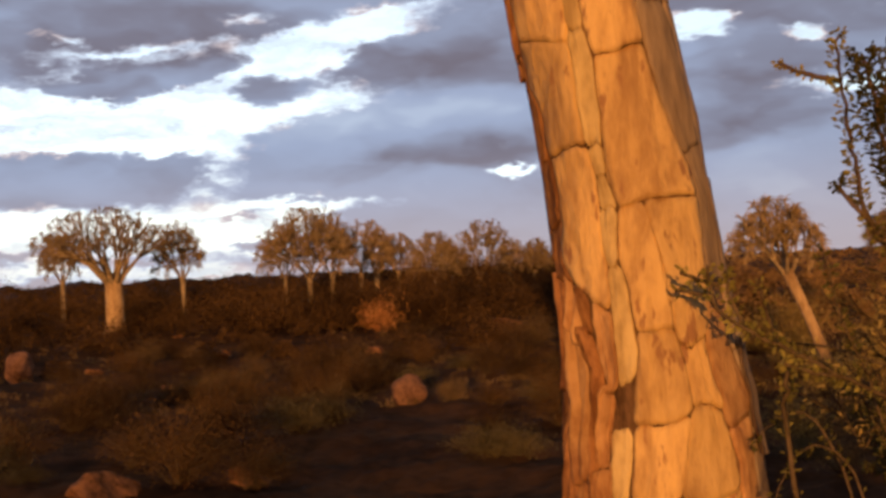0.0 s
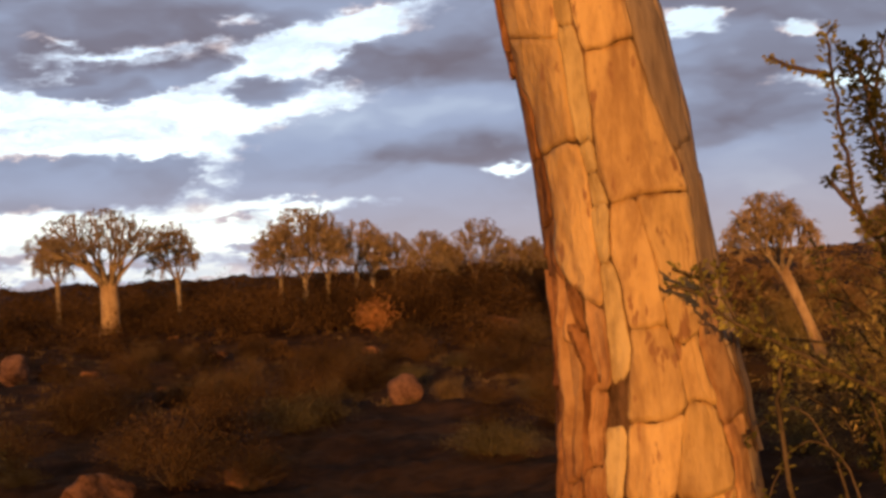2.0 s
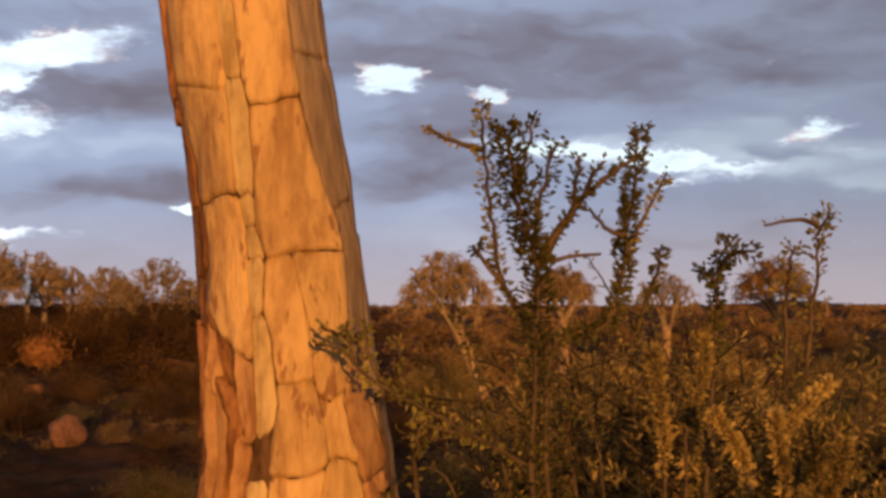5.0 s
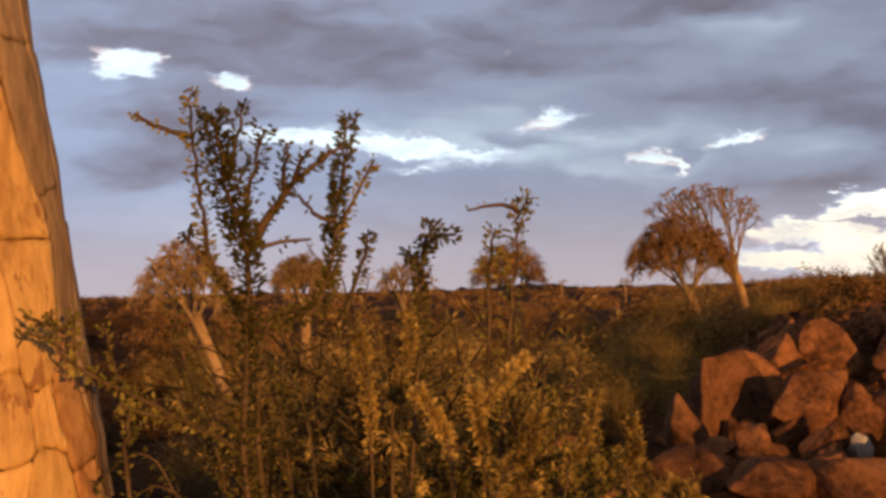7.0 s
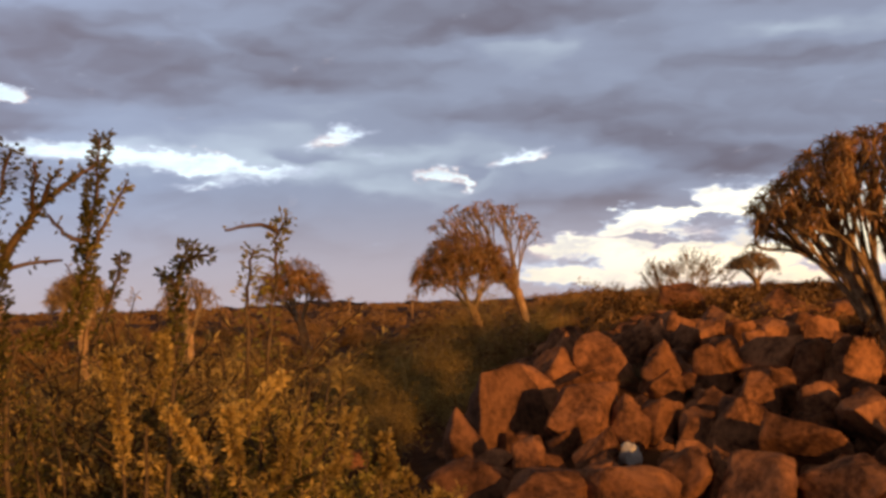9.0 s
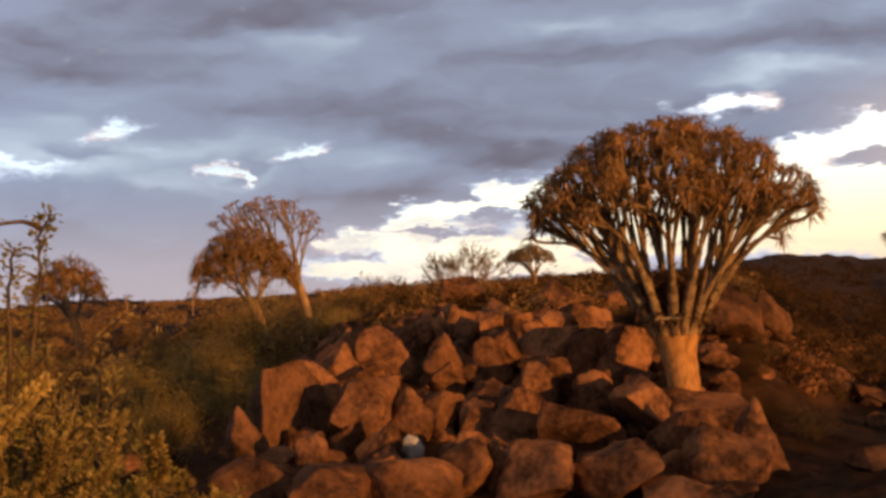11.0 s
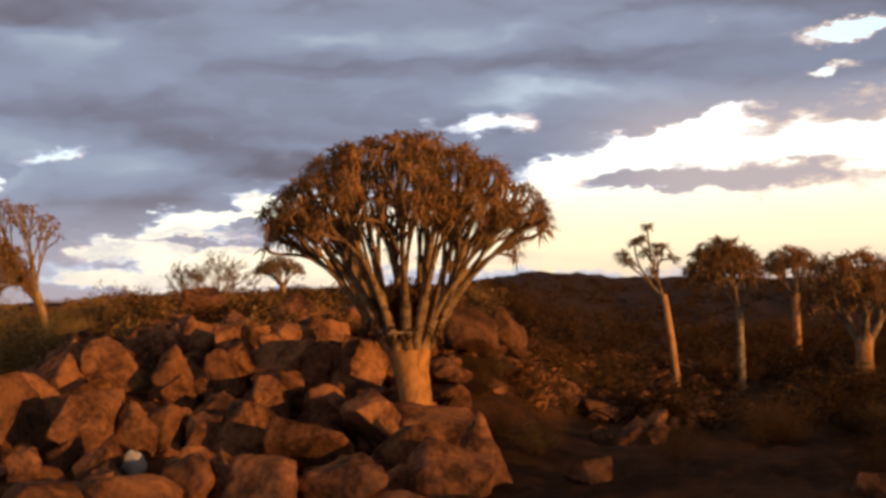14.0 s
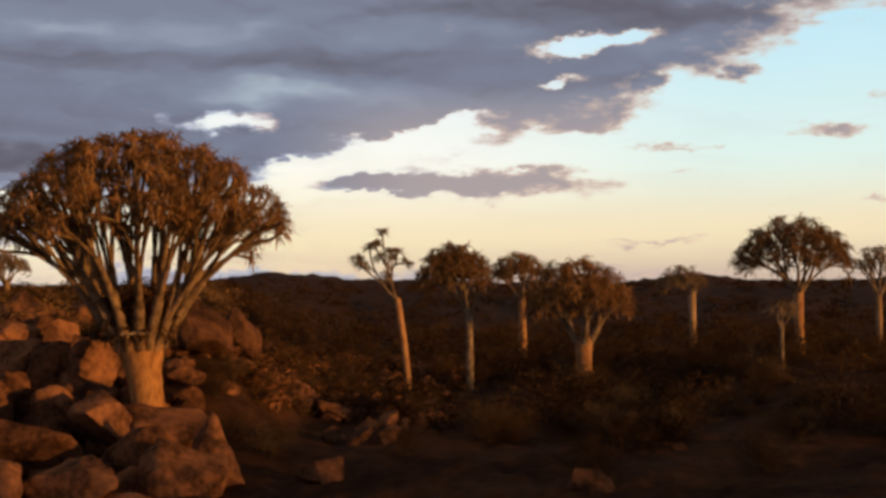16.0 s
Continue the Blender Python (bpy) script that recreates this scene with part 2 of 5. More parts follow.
# thin veils drawn across the clear parts
veil = w.noise(w.vec("MULTIPLY", warped, (0.10, 0.62, 0.0)), 1.5, 5.0, 0.6, 0.3).outputs["Fac"]
veil = w.math("MULTIPLY", w.step(veil, 0.46, 0.68), w.step(azim, 52.0, 64.0, 0.62, 0.06))
clear = w.mix(veil, clear, w.mix(east, (0.50, 0.56, 0.70), (0.62, 0.50, 0.46)))
swell = w.noise(deck, 3.4, 2.5, 0.45).outputs["Color"]
swollen = w.vec("ADD", flat, w.vec("MULTIPLY", w.vec("SUBTRACT", swell, (0.5, 0.5, 0.5)), (4.4, 1.5, 0.0)))
# each cloud body is darkest along its lower edge and fades upward
body_deck = w.vec("MULTIPLY", swollen, (0.10, 0.27, 0.0))
mottle = w.noise(body_deck, 1.7, 3.0, 0.45, 0.2).outputs["Fac"]
upper = w.noise(w.vec("ADD", body_deck, (0.0, 0.17, 0.0)), 1.7, 3.0, 0.45, 0.2).outputs["Fac"]
tone = w.math("MULTIPLY_ADD", mottle, 0.30, 0.30)
tone = w.math("MULTIPLY_ADD", w.math("SUBTRACT", mottle, upper), 0.40, tone)
shade = w.add("ShaderNodeValue").outputs[0]
shade.default_value = 0.0
for a, e, rx, ry, tilt, weight in BASES:
    m = w.add("ShaderNodeMapping", {"Vector": swollen, "Location": (a, e, 0), "Rotation": (0, 0, radians(tilt)), "Scale": (1.25 * rx, 1.25 * ry, 1)}, vector_type="TEXTURE")
    mx, my = w.add("ShaderNodeSeparateXYZ", [m.outputs[0]]).outputs[:2]
    body = w.math("MULTIPLY", w.step(my, -1.1, -0.35), w.step(my, 1.7, -0.4))
    body = w.math("MULTIPLY", body, w.step(w.math("ABSOLUTE", mx), 1.25, 0.25))
    shade = w.math("MAXIMUM", shade, w.math("MULTIPLY", body, weight))
tone = w.math("SUBTRACT", tone, shade)
for a, e, rx, ry, tilt, weight in THIN:
    m = w.add("ShaderNodeMapping", {"Vector": swollen, "Location": (a, e, 0), "Rotation": (0, 0, radians(tilt)), "Scale": (1.8 * rx, 1.8 * ry, 1)}, vector_type="TEXTURE")
    g = w.add("ShaderNodeTexGradient", [m.outputs[0]], gradient_type="SPHERICAL").outputs["Fac"]
    tone = w.math("MULTIPLY_ADD", g, weight, tone)
across = w.step(azim, 8.0, 34.0)
grey = w.mix(w.step(tone, 0.04, 0.56), w.mix(across, (0.185, 0.165, 0.210), (0.152, 0.138, 0.178)), w.mix(across, (0.360, 0.425, 0.600), (0.280, 0.318, 0.430)))
grey = w.mix(w.step(tone, 0.52, 1.0), grey, w.mix(across, (0.60, 0.70, 0.86), (0.52, 0.61, 0.71)))
grey = w.mix(w.step(elev, 0.0, 6.0, 0.80, 0.0), grey, (0.52, 0.435, 0.455))
# the unseen deck overhead is made thick and grey to hold down fill light
grey = w.mix(w.step(elev, 16.0, 40.0, 0.0, 0.85), grey, (0.125, 0.112, 0.114))
# the low clouds in the far east still catch the sun
rosy = w.math("MULTIPLY", w.step(azim, 58.0, 66.0), w.step(elev, 9.5, 6.0, 0.0, 0.9))
grey = w.mix(rosy, grey, (0.56, 0.47, 0.47))
blush = w.step(w.noise(deck, 2.2, 2.0, 0.5).outputs["Fac"], 0.52, 0.66, 0.0, 0.8)
rim = w.mix(blush, (0.56, 0.62, 0.78), (0.80, 0.60, 0.56))
cloud = w.mix(thick, w.mix(w.step(azim, 58.0, 72.0), rim, (0.88, 0.66, 0.54)), grey)
sky = w.mix(mask, clear, cloud)
back = w.add("ShaderNodeBackground", [sky, 1.0])
w.add("ShaderNodeOutputWorld", [back.outputs[0]])


# ---- materials ----
def material(name, colours, scale, rough=0.85, bump=0.4, bump_scale=None, stretch=(1, 1, 1), vary=0.25, fine=12.0, ends=(0.35, 0.65), translucent=0.0, spots=None, gloss=0.03):
    """A procedural surface: two colours over two scales of grain, relief, and a difference from piece to piece."""
    m = bpy.data.materials.new(name)
    m.use_nodes = True
    n = Nodes(m.node_tree)
    place = n.vec("MULTIPLY", n.add("ShaderNodeNewGeometry").outputs["Position"], stretch)
    big = n.noise(place, scale, 5.0, 0.6, 0.4).outputs["Fac"]
    small = n.noise(place, scale * fine, 4.0, 0.6).outputs["Fac"]
    both = n.math("ADD", n.math("MULTIPLY", big, 0.65), n.math("MULTIPLY", small, 0.35))
    colour = n.mix(n.step(both, *ends), colours[0], colours[1])
    if spots:
        dots = n.noise(place, scale * 3.1, 3.0, 0.7).outputs["Fac"]
        colour = n.mix(n.step(dots, spots[1], spots[1] + 0.08), colour, spots[0])
    piece = n.add("ShaderNodeObjectInfo").outputs["Random"]
    island = n.add("ShaderNodeNewGeometry").outputs["Random Per Island"]
    mixed = n.math("ADD", n.math("MULTIPLY", piece, 0.5), n.math("MULTIPLY", island, 0.5))
    value = n.math("ADD", n.math("MULTIPLY", n.math("SUBTRACT", mixed, 0.5), 2 * vary), 1.0)
    colour = n.add("ShaderNodeHueSaturation", {"Value": value, "Color": colour}).outputs[0]
    relief = n.noise(place, bump_scale or scale * fine, 6.0, 0.65).outputs["Fac"]
    normal = n.add("ShaderNodeBump", {"Strength": bump, "Distance": 0.02, "Height": relief}).outputs[0]
    p = n.add("ShaderNodeBsdfPrincipled", {"Base Color": colour, "Normal": normal, "Roughness": rough, "Specular IOR Level": gloss})
    out = p.outputs[0]
    if translucent:
        tr = n.add("ShaderNodeBsdfTranslucent", {"Color": colour})
        out = n.add("ShaderNodeMixShader", [translucent, out, tr.outputs[0]]).outputs[0]
    n.add("ShaderNodeOutputMaterial", [out])
    return m


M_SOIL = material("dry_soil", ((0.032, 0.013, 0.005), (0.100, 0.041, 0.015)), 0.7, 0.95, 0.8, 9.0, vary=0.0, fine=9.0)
M_ROCK = material("dolerite", ((0.040, 0.017, 0.009), (0.31, 0.122, 0.048)), 2.4, 0.8, 0.9, 14.0, vary=0.40, fine=7.0, ends=(0.34, 0.66), spots=((0.065, 0.030, 0.018, 1), 0.64))
# the same dolerite with shade painted into its colour
M_DARK_ROCK = material("shaded_dolerite", ((0.040, 0.018, 0.009), (0.20, 0.082, 0.036)), 2.4, 0.7, 0.8, 14.0, vary=0.35, fine=7.0)
M_PALE_ROCK = material("pale_stone", ((0.36, 0.28, 0.21), (0.54, 0.44, 0.34)), 4.0, 0.8, 0.4)
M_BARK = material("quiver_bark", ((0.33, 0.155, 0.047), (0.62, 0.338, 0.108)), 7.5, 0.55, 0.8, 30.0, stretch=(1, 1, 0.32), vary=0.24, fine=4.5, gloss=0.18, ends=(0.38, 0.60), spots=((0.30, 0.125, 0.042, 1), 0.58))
# bark for the trunk's right and back, their shade put into the colour
M_SHADED_GREY_BARK = material("shaded_grey_bark", ((0.15, 0.088, 0.052), (0.33, 0.205, 0.115)), 8.0, 0.7, 0.6, 30.0, stretch=(1, 1, 0.2), vary=0.15, fine=6.0)
M_TAN_BARK = material("tan_bark", ((0.34, 0.195, 0.070), (0.58, 0.360, 0.140)), 8.0, 0.6, 0.6, 30.0, stretch=(1, 1, 0.4), vary=0.15, fine=5.0, ends=(0.38, 0.6))
M_RED_BARK = material("reddish_bark", ((0.25, 0.098, 0.036), (0.52, 0.26, 0.098)), 7.0, 0.6, 0.6, 30.0, stretch=(1, 1, 0.5), vary=0.2, fine=6.0)
# torn red bark; its dark tone also paints the shaded left edge
M_TORN_SHADED_BARK = material("torn_shaded_red_bark", ((0.13, 0.045, 0.017), (0.42, 0.175, 0.060)), 9.0, 0.7, 0.9, 30.0, stretch=(1, 1, 0.5), vary=0.3, fine=5.0)
M_CRACK = material("bark_crack", ((0.055, 0.026, 0.012), (0.22, 0.105, 0.045)), 14.0, 0.95, 0.8, stretch=(1, 1, 0.3), vary=0.0)
M_FAR_BARK = material("tree_bark", ((0.22, 0.115, 0.05), (0.46, 0.27, 0.125)), 5.0, 0.7, 0.5, 24.0, stretch=(1, 1, 0.3), vary=0.15, fine=6.0)
M_GREAT_BARK = material("orange_bark", ((0.22, 0.085, 0.026), (0.52, 0.230, 0.068)), 6.0, 0.6, 0.5, 24.0, stretch=(1, 1, 0.3), vary=0.1, fine=6.0, ends=(0.38, 0.6))
M_DARK_LIMB = material("dark_limb_bark", ((0.085, 0.047, 0.022), (0.36, 0.210, 0.100)), 9.0, 0.7, 0.4, 30.0, vary=0.3)
M_PINK_ROCK = material("pinkish_stone", ((0.085, 0.036, 0.020), (0.24, 0.108, 0.060)), 4.0, 0.85, 0.5, 14.0, fine=5.0)
M_LIMB = material("limb_bark", ((0.11, 0.065, 0.033), (0.38, 0.25, 0.135)), 9.0, 0.7, 0.4, 30.0, vary=0.2)
M_LEAF = material("quiver_leaf", ((0.17, 0.080, 0.026), (0.50, 0.250, 0.084)), 3.0, 0.6, 0.2, vary=0.5, translucent=0.2)
M_FAR_LEAF = material("far_quiver_leaf", ((0.22, 0.130, 0.055), (0.46, 0.285, 0.125)), 2.0, 0.7, 0.2, vary=0.45, translucent=0.2)
M_SHRUB_LEAF = material("shrub_leaf", ((0.115, 0.090, 0.020), (0.38, 0.275, 0.060)), 14.0, 0.5, 0.2, vary=0.5, translucent=0.3)
M_DRY_LEAF = material("dry_leaf", ((0.17, 0.102, 0.026), (0.60, 0.380, 0.105)), 5.0, 0.6, 0.2, vary=0.5, translucent=0.3)
# dark olive copy of the shrub leaf, with shade painted into it
M_SHADED_SHRUB_LEAF = material("shaded_shrub_leaf", ((0.038, 0.031, 0.009), (0.145, 0.108, 0.028)), 14.0, 0.5, 0.2, vary=0.5, translucent=0.25)
M_TWIG = material("twig_bark", ((0.055, 0.032, 0.015), (0.16, 0.095, 0.046)), 16.0, 0.8, 0.5, vary=0.25)
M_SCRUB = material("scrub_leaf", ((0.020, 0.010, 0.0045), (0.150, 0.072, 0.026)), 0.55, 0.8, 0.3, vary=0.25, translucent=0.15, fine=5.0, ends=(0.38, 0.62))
# scrub leaf with low sunlight painted in as a brighter gold
M_SUNLIT_SCRUB = material("sunlit_scrub_leaf", ((0.10, 0.050, 0.016), (0.46, 0.235, 0.078)), 0.8, 0.8, 0.3, vary=0.25, translucent=0.2, fine=5.0, ends=(0.38, 0.62))
# leaf for one bush, the orange sunlight painted into its colour
M_SUNLIT_LEAF = material("sunlit_orange_leaf", ((0.46, 0.165, 0.045), (0.80, 0.34, 0.095)), 3.0, 0.7, 0.2, vary=0.35, translucent=0.2)
M_GREY_SCRUB = material("grey_scrub_leaf", ((0.060, 0.044, 0.020), (0.18, 0.122, 0.052)), 5.0, 0.8, 0.3, vary=0.45, translucent=0.15)
M_STRAW = material("dry_grass", ((0.12, 0.066, 0.025), (0.28, 0.16, 0.064)), 5.0, 0.8, 0.2, vary=0.45, translucent=0.25)


# ---- building helpers ----
class Geo:
    """Vertices and faces gathered for one mesh."""

    def __init__(self):
        self.v, self.f = [], []

    def tube(self, points, radii, sides=7, cap=True, wobble=0.0, rng=random):
        pts = [Vector(p) for p in points]
        first = len(self.v)
        side = None
        for i, p in enumerate(pts):
            d = (pts[min(i + 1, len(pts) - 1)] - pts[max(i - 1, 0)]).normalized()
            if side is None:
                side = d.orthogonal().normalized()
            side = (side - d * side.dot(d)).normalized()
            up = d.cross(side)
            for k in range(sides):
                a = math.tau * k / sides
                r = radii[i] * (1 + wobble * (rng.random() - 0.5))
                self.v.append(p + (side * math.cos(a) + up * math.sin(a)) * r)
        for i in range(len(pts) - 1):
            for k in range(sides):
                a, b = first + i * sides + k, first + i * sides + (k + 1) % sides
                self.f.append((a, b, b + sides, a + sides))
        if cap:
            end = len(self.v) - sides
            self.v.append(pts[-1])
            for k in range(sides):
                self.f.append((end + k, end + (k + 1) % sides, len(self.v) - 1))

    def leaf(self, root, way, length, width, droop=0.2, normal=None):
        """A pointed leaf with a folded middle, bent along its length."""
        d = Vector(way).normalized()
        s = d.cross(Vector(normal) if normal else Vector((0, 0, 1)))
        s = s.normalized() if s.length > 0.01 else d.orthogonal().normalized()
        n = s.cross(d)
        i = len(self.v)
        root = Vector(root)
        mid = root + d * length * 0.5
        end = root + d * length - Vector((0, 0, droop * length))
        self.v += [root, mid + s * width / 2 + n * width * 0.15, mid - n * width * 0.2, mid - s * width / 2 + n * width * 0.15, end]
        self.f += [(i, i + 1, i + 2), (i, i + 2, i + 3), (i + 1, i + 4, i + 2), (i + 2, i + 4, i + 3)]

    def mesh(self, name, mat, smooth=True):
        me = bpy.data.meshes.new(name)
        me.from_pydata([tuple(p) for p in self.v], [], self.f)
        me.materials.append(mat)
        if smooth:
            me.polygons.foreach_set("use_smooth", [True] * len(me.polygons))
        me.update()
        return me


def part(name, geo, mat, parent, label="", smooth=True):
    ob = new(name, geo.mesh(name, mat, smooth))
    ob.parent = parent
    if label:
        tagged(ob, label)
    return ob


def thing(name, place, label, category, group=""):
    ob = new(name)
    ob.empty_display_size = 0.1
    ob.location = place
    return tagged(ob, label, category, group)


def polar(az, r, z=0.0):
    return Vector((r * math.sin(radians(az)), r * math.cos(radians(az)), z))


def ease(v, lo, hi):
    t = np.clip((v - lo) / (hi - lo), 0, 1)
    return t * t * (3 - 2 * t)


def bell(v, middle, width):
    return np.exp(-((v - middle) / width) ** 2)


# ---- ground ----
def ground_height(x, y):
    """Height of the ground: level round the camera, a stony rise ahead to the right, low hills all round."""
    r = np.hypot(x, y)
    az = np.degrees(np.arctan2(x, y))
    rise = np.interp(r, [0, 9.5, 10.5, 12.4, 14, 16, 19, 24, 40, 60], [0, -0.05, -0.10, 0.2, 0.62, 0.95, 1.15, 1.3, 1.5, 1.6])
    mound = ease(az, 35, 42) * (1 - ease(az, 56.5, 63))
    west = 0.85 * ease(r, 18, 52) * (1 - ease(az, 45, 60))
    z = (1 - mound) * west + mound * rise + bell(az, 27, 9) * bell(r, 27, 7) * 0.28 * (1 - mound)
    z = z + bell(az, 83, 4) * bell(r, 26, 5) * 0.35 + (0.75 + 0.75 * ease(az, 52, 62) * (1 - mound)) * ease(r, 40, 140)
    hills = 0.0028 + 0.011 * bell(az, 58.3, 3.2) + 0.006 * bell(az, 64, 5) + 0.006 * bell(az, 77, 2.0) + 0.005 * bell(az, 50, 2.5) + 0.004 * bell(az, 29, 1.6) + 0.003 * np.sin(az * 0.9) ** 2 * ease(np.abs(az - 55), 40, 70)
    z = z + (r - 90) * hills * ease(r, 90, 260)
    bumps = 0.05 * np.sin(x * 0.9 + 1.3 * np.sin(y * 0.5)) * np.sin(y * 0.8 + np.sin(x * 0.6)) + 0.03 * np.sin(x * 2.3 + y * 1.1) * np.sin(y * 2.7 - x * 0.7)
    return z + bumps * ease(r, 3, 8)


def on_ground(az, r, lift=0.0):
    p = polar(az, r)
    return Vector((p.x, p.y, float(ground_height(p.x, p.y)) + lift))


def build_ground():
    turns = np.concatenate([np.arange(-30, 96, 0.5), np.arange(96, 330, 3.0)])
    rings = np.concatenate([np.linspace(0.4, 9, 14), 9.3 * (40 / 9.3) ** np.linspace(0, 1, 90), 42 * (3000 / 42) ** np.linspace(0, 1, 50)])
    A, R = np.meshgrid(np.radians(turns), rings)
    X, Y = R * np.sin(A), R * np.cos(A)
    Z = ground_height(X, Y)
    rng = np.random.default_rng(4)
    Z = Z + rng.normal(0, 0.018, Z.shape) * (R > 4) * (R < 60) + rng.normal(0, 0.0012, Z.shape) * R * (R > 60)
    g = Geo()
    g.v = [(0.0, 0.0, 0.0)] + list(zip(X.ravel().tolist(), Y.ravel().tolist(), Z.ravel().tolist()))
    n = len(turns)
    for k in range(n):
        g.f.append((0, 1 + (k + 1) % n, 1 + k))
    for i in range(len(rings) - 1):
        for k in range(n):
            a, b = 1 + i * n + k, 1 + i * n + (k + 1) % n
            g.f.append((a, b, b + n, a + n))
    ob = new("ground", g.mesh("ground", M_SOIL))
    tagged(ob, "dark reddish-brown dry stony soil rising to low hills", "ground", kind="structure")


build_ground()


# ---- quiver trees ----
def quiver_tree(place, height, trunk_r, fork, width, side, tips, seed, label, lean=(0.0, 0.0), flare=1.35, leaf=0.16, leaves=18, limbs=5, limb_r=0.42, drop=0.5, leaf_mat=None, bark=None, inner=0.35, offset=(0.0, 0.0), name="quiver_tree", tip_r=0.014, dead=1, vase=0.12, slim=0.13, ruff=0.35, limb_mat=None, cup=4.0, dome=2.2, jitter=0.05, spread=(-0.3, 0.9)):
    """A quiver tree on its base: smooth tapered trunk, limbs that fork by twos, a rosette of pointed leaves on every tip.
    fork: height of the trunk; side: height of the crown's rim; lean: how far the trunk's top stands off."""
    rng = random.Random(seed)
    ob = thing(name, place, label, "tree", "quiver trees")
    top = Vector((lean[0], lean[1], fork))
    g = Geo()
    steps = 12
    g.v, g.f = [], []
    pts, rad = [], []
    for i in range(steps + 1):
        t = i / steps
        bend = Vector((lean[0], lean[1], 0)) * (t ** 1.3)
        pts.append(Vector((0, 0, -0.15 + (fork + 0.15) * t)) + bend)
        rad.append(trunk_r * (1 + (flare - 1) * (1 - t) ** 3) * (0.86 + vase * t ** cup) * (1 + 0.05 * math.sin(9 * t + seed)))
    g.tube(pts, rad, 14, wobble=0.07, rng=rng)
    g.tube([pts[-1] - Vector((0, 0, 0.3 * trunk_r)), pts[-1] + Vector((0, 0, 0.25 * trunk_r)), pts[-1] + Vector((0, 0, 0.7 * trunk_r))], [rad[-1] * 0.98, rad[-1] * 0.8, rad[-1] * 0.35], 14, wobble=0.15, rng=rng)
    part("trunk", g, bark or M_FAR_BARK, ob)
    # tips on a dome, and some inside it
    ends = []
    for i in range(tips):
        a = i * 2.39996 + rng.uniform(-0.25, 0.25)
        q = math.sqrt((i + 0.5) / tips)
        rr = q * width / 2 * rng.uniform(0.92, 1.06)
        z = side + (height - side) * (1 - q ** dome) ** 0.8 + rng.uniform(-jitter, jitter) * height
        if rng.random() < inner:
            z -= rng.uniform(0.1, ruff) * (height - fork) * (1 - 0.5 * q)
        ends.append(Vector((offset[0] + rr * math.cos(a), offset[1] + rr * math.sin(a), z)))
    crown = Geo()

    def rosette(p, d):
        for k in range(leaves):
            a = k * 2.39996 + rng.random()
            up = rng.uniform(*spread)
            s = d.orthogonal().normalized()
            side_way = s * math.cos(a) + d.cross(s) * math.sin(a)
            ln = leaf * rng.uniform(0.7, 1.15)
            crown.leaf(p - d * rng.uniform(0, 0.05), side_way * 1.0 + d * up + Vector((0, 0, 0.1)), ln, ln * slim, rng.uniform(0.05, 0.5))
        for k in range(dead):
            a = rng.uniform(0, math.tau)
            crown.leaf(p - d * rng.uniform(0.03, 0.12), Vector((math.cos(a), math.sin(a), -rng.uniform(0.3, 1.4))), leaf * rng.uniform(0.6, 1.0), leaf * 0.13, drop * rng.random())

    def grow(g, p, d, group, r):
        """From p, heading d, to the tips of the group."""
        if len(group) == 1:
            e = group[0]
            L = (e - p).length
            pts = []
            for i in range(6):
                t = i / 5
                c = p + d * L * 0.45
                c2 = e - (Vector((0, 0, 1)) * 0.75 + (e - p).normalized() * 0.6) * L * 0.3
                pts.append(p * (1 - t) ** 3 + c * 3 * t * (1 - t) ** 2 + c2 * 3 * t * t * (1 - t) + e * t ** 3)
            g.tube(pts, [r + (tip_r - r) * i / 5 for i in range(6)], 6)
            rosette(e, (pts[-1] - pts[-2]).normalized())
            return
        mid = sum(group, Vector()) / len(group)
        arr = np.array([tuple(e - mid) for e in group])
        axis = Vector(np.linalg.svd(arr, full_matrices=False)[2][0])
        group = sorted(group, key=lambda e: (e - mid).dot(axis))
        cut = max(1, min(len(group) - 1, round(len(group) * rng.uniform(0.38, 0.62))))
        L = (mid - p).length
        f = rng.uniform(0.16, 0.34) if len(group) > 3 else rng.uniform(0.3, 0.5)
        want = (mid - p).normalized()
        q = p + (d * 0.55 + want * 0.55).normalized() * L * f
        d2 = (q - p).normalized()
        rq = max(tip_r, r * 0.88)
        g.tube([p, p.lerp(q, 0.5) + d * L * f * 0.04, q], [r, (r + rq) / 2, rq], 7, cap=False)
        for sub in (group[:cut], group[cut:]):
            aim = (sum(sub, Vector()) / len(sub) - q).normalized()
            grow(g, q, (d2 * 0.5 + aim * 0.6).normalized(), sub, max(tip_r, rq * math.sqrt(len(sub) / len(group)) * 1.04))

    by_turn = sorted(ends, key=lambda e: math.atan2(e.y - top.y * 0 - offset[1], e.x - offset[0]))
    size = len(by_turn) / limbs
    for k in range(limbs):
        sub = by_turn[round(k * size):round((k + 1) * size)]
        if not sub:
            continue
        mid = sum(sub, Vector()) / len(sub)
        out = Vector((mid.x - top.x, mid.y - top.y, 0))
        out = out.normalized() if out.length > 0.01 else Vector((1, 0, 0))
        start = top - Vector((0, 0, trunk_r * 0.45)) + out * trunk_r * (0.88 if vase > 0.5 else 0.72) * (0.86 + vase - limb_r * 0.5)
        g = Geo()
        grow(g, start, (out * 0.75 + Vector((0, 0, 1))).normalized(), sub, trunk_r * limb_r)
        part("limb", g, limb_mat or M_LIMB, ob)
    part("crown", crown, leaf_mat or M_FAR_LEAF, ob, smooth=False)
    return ob


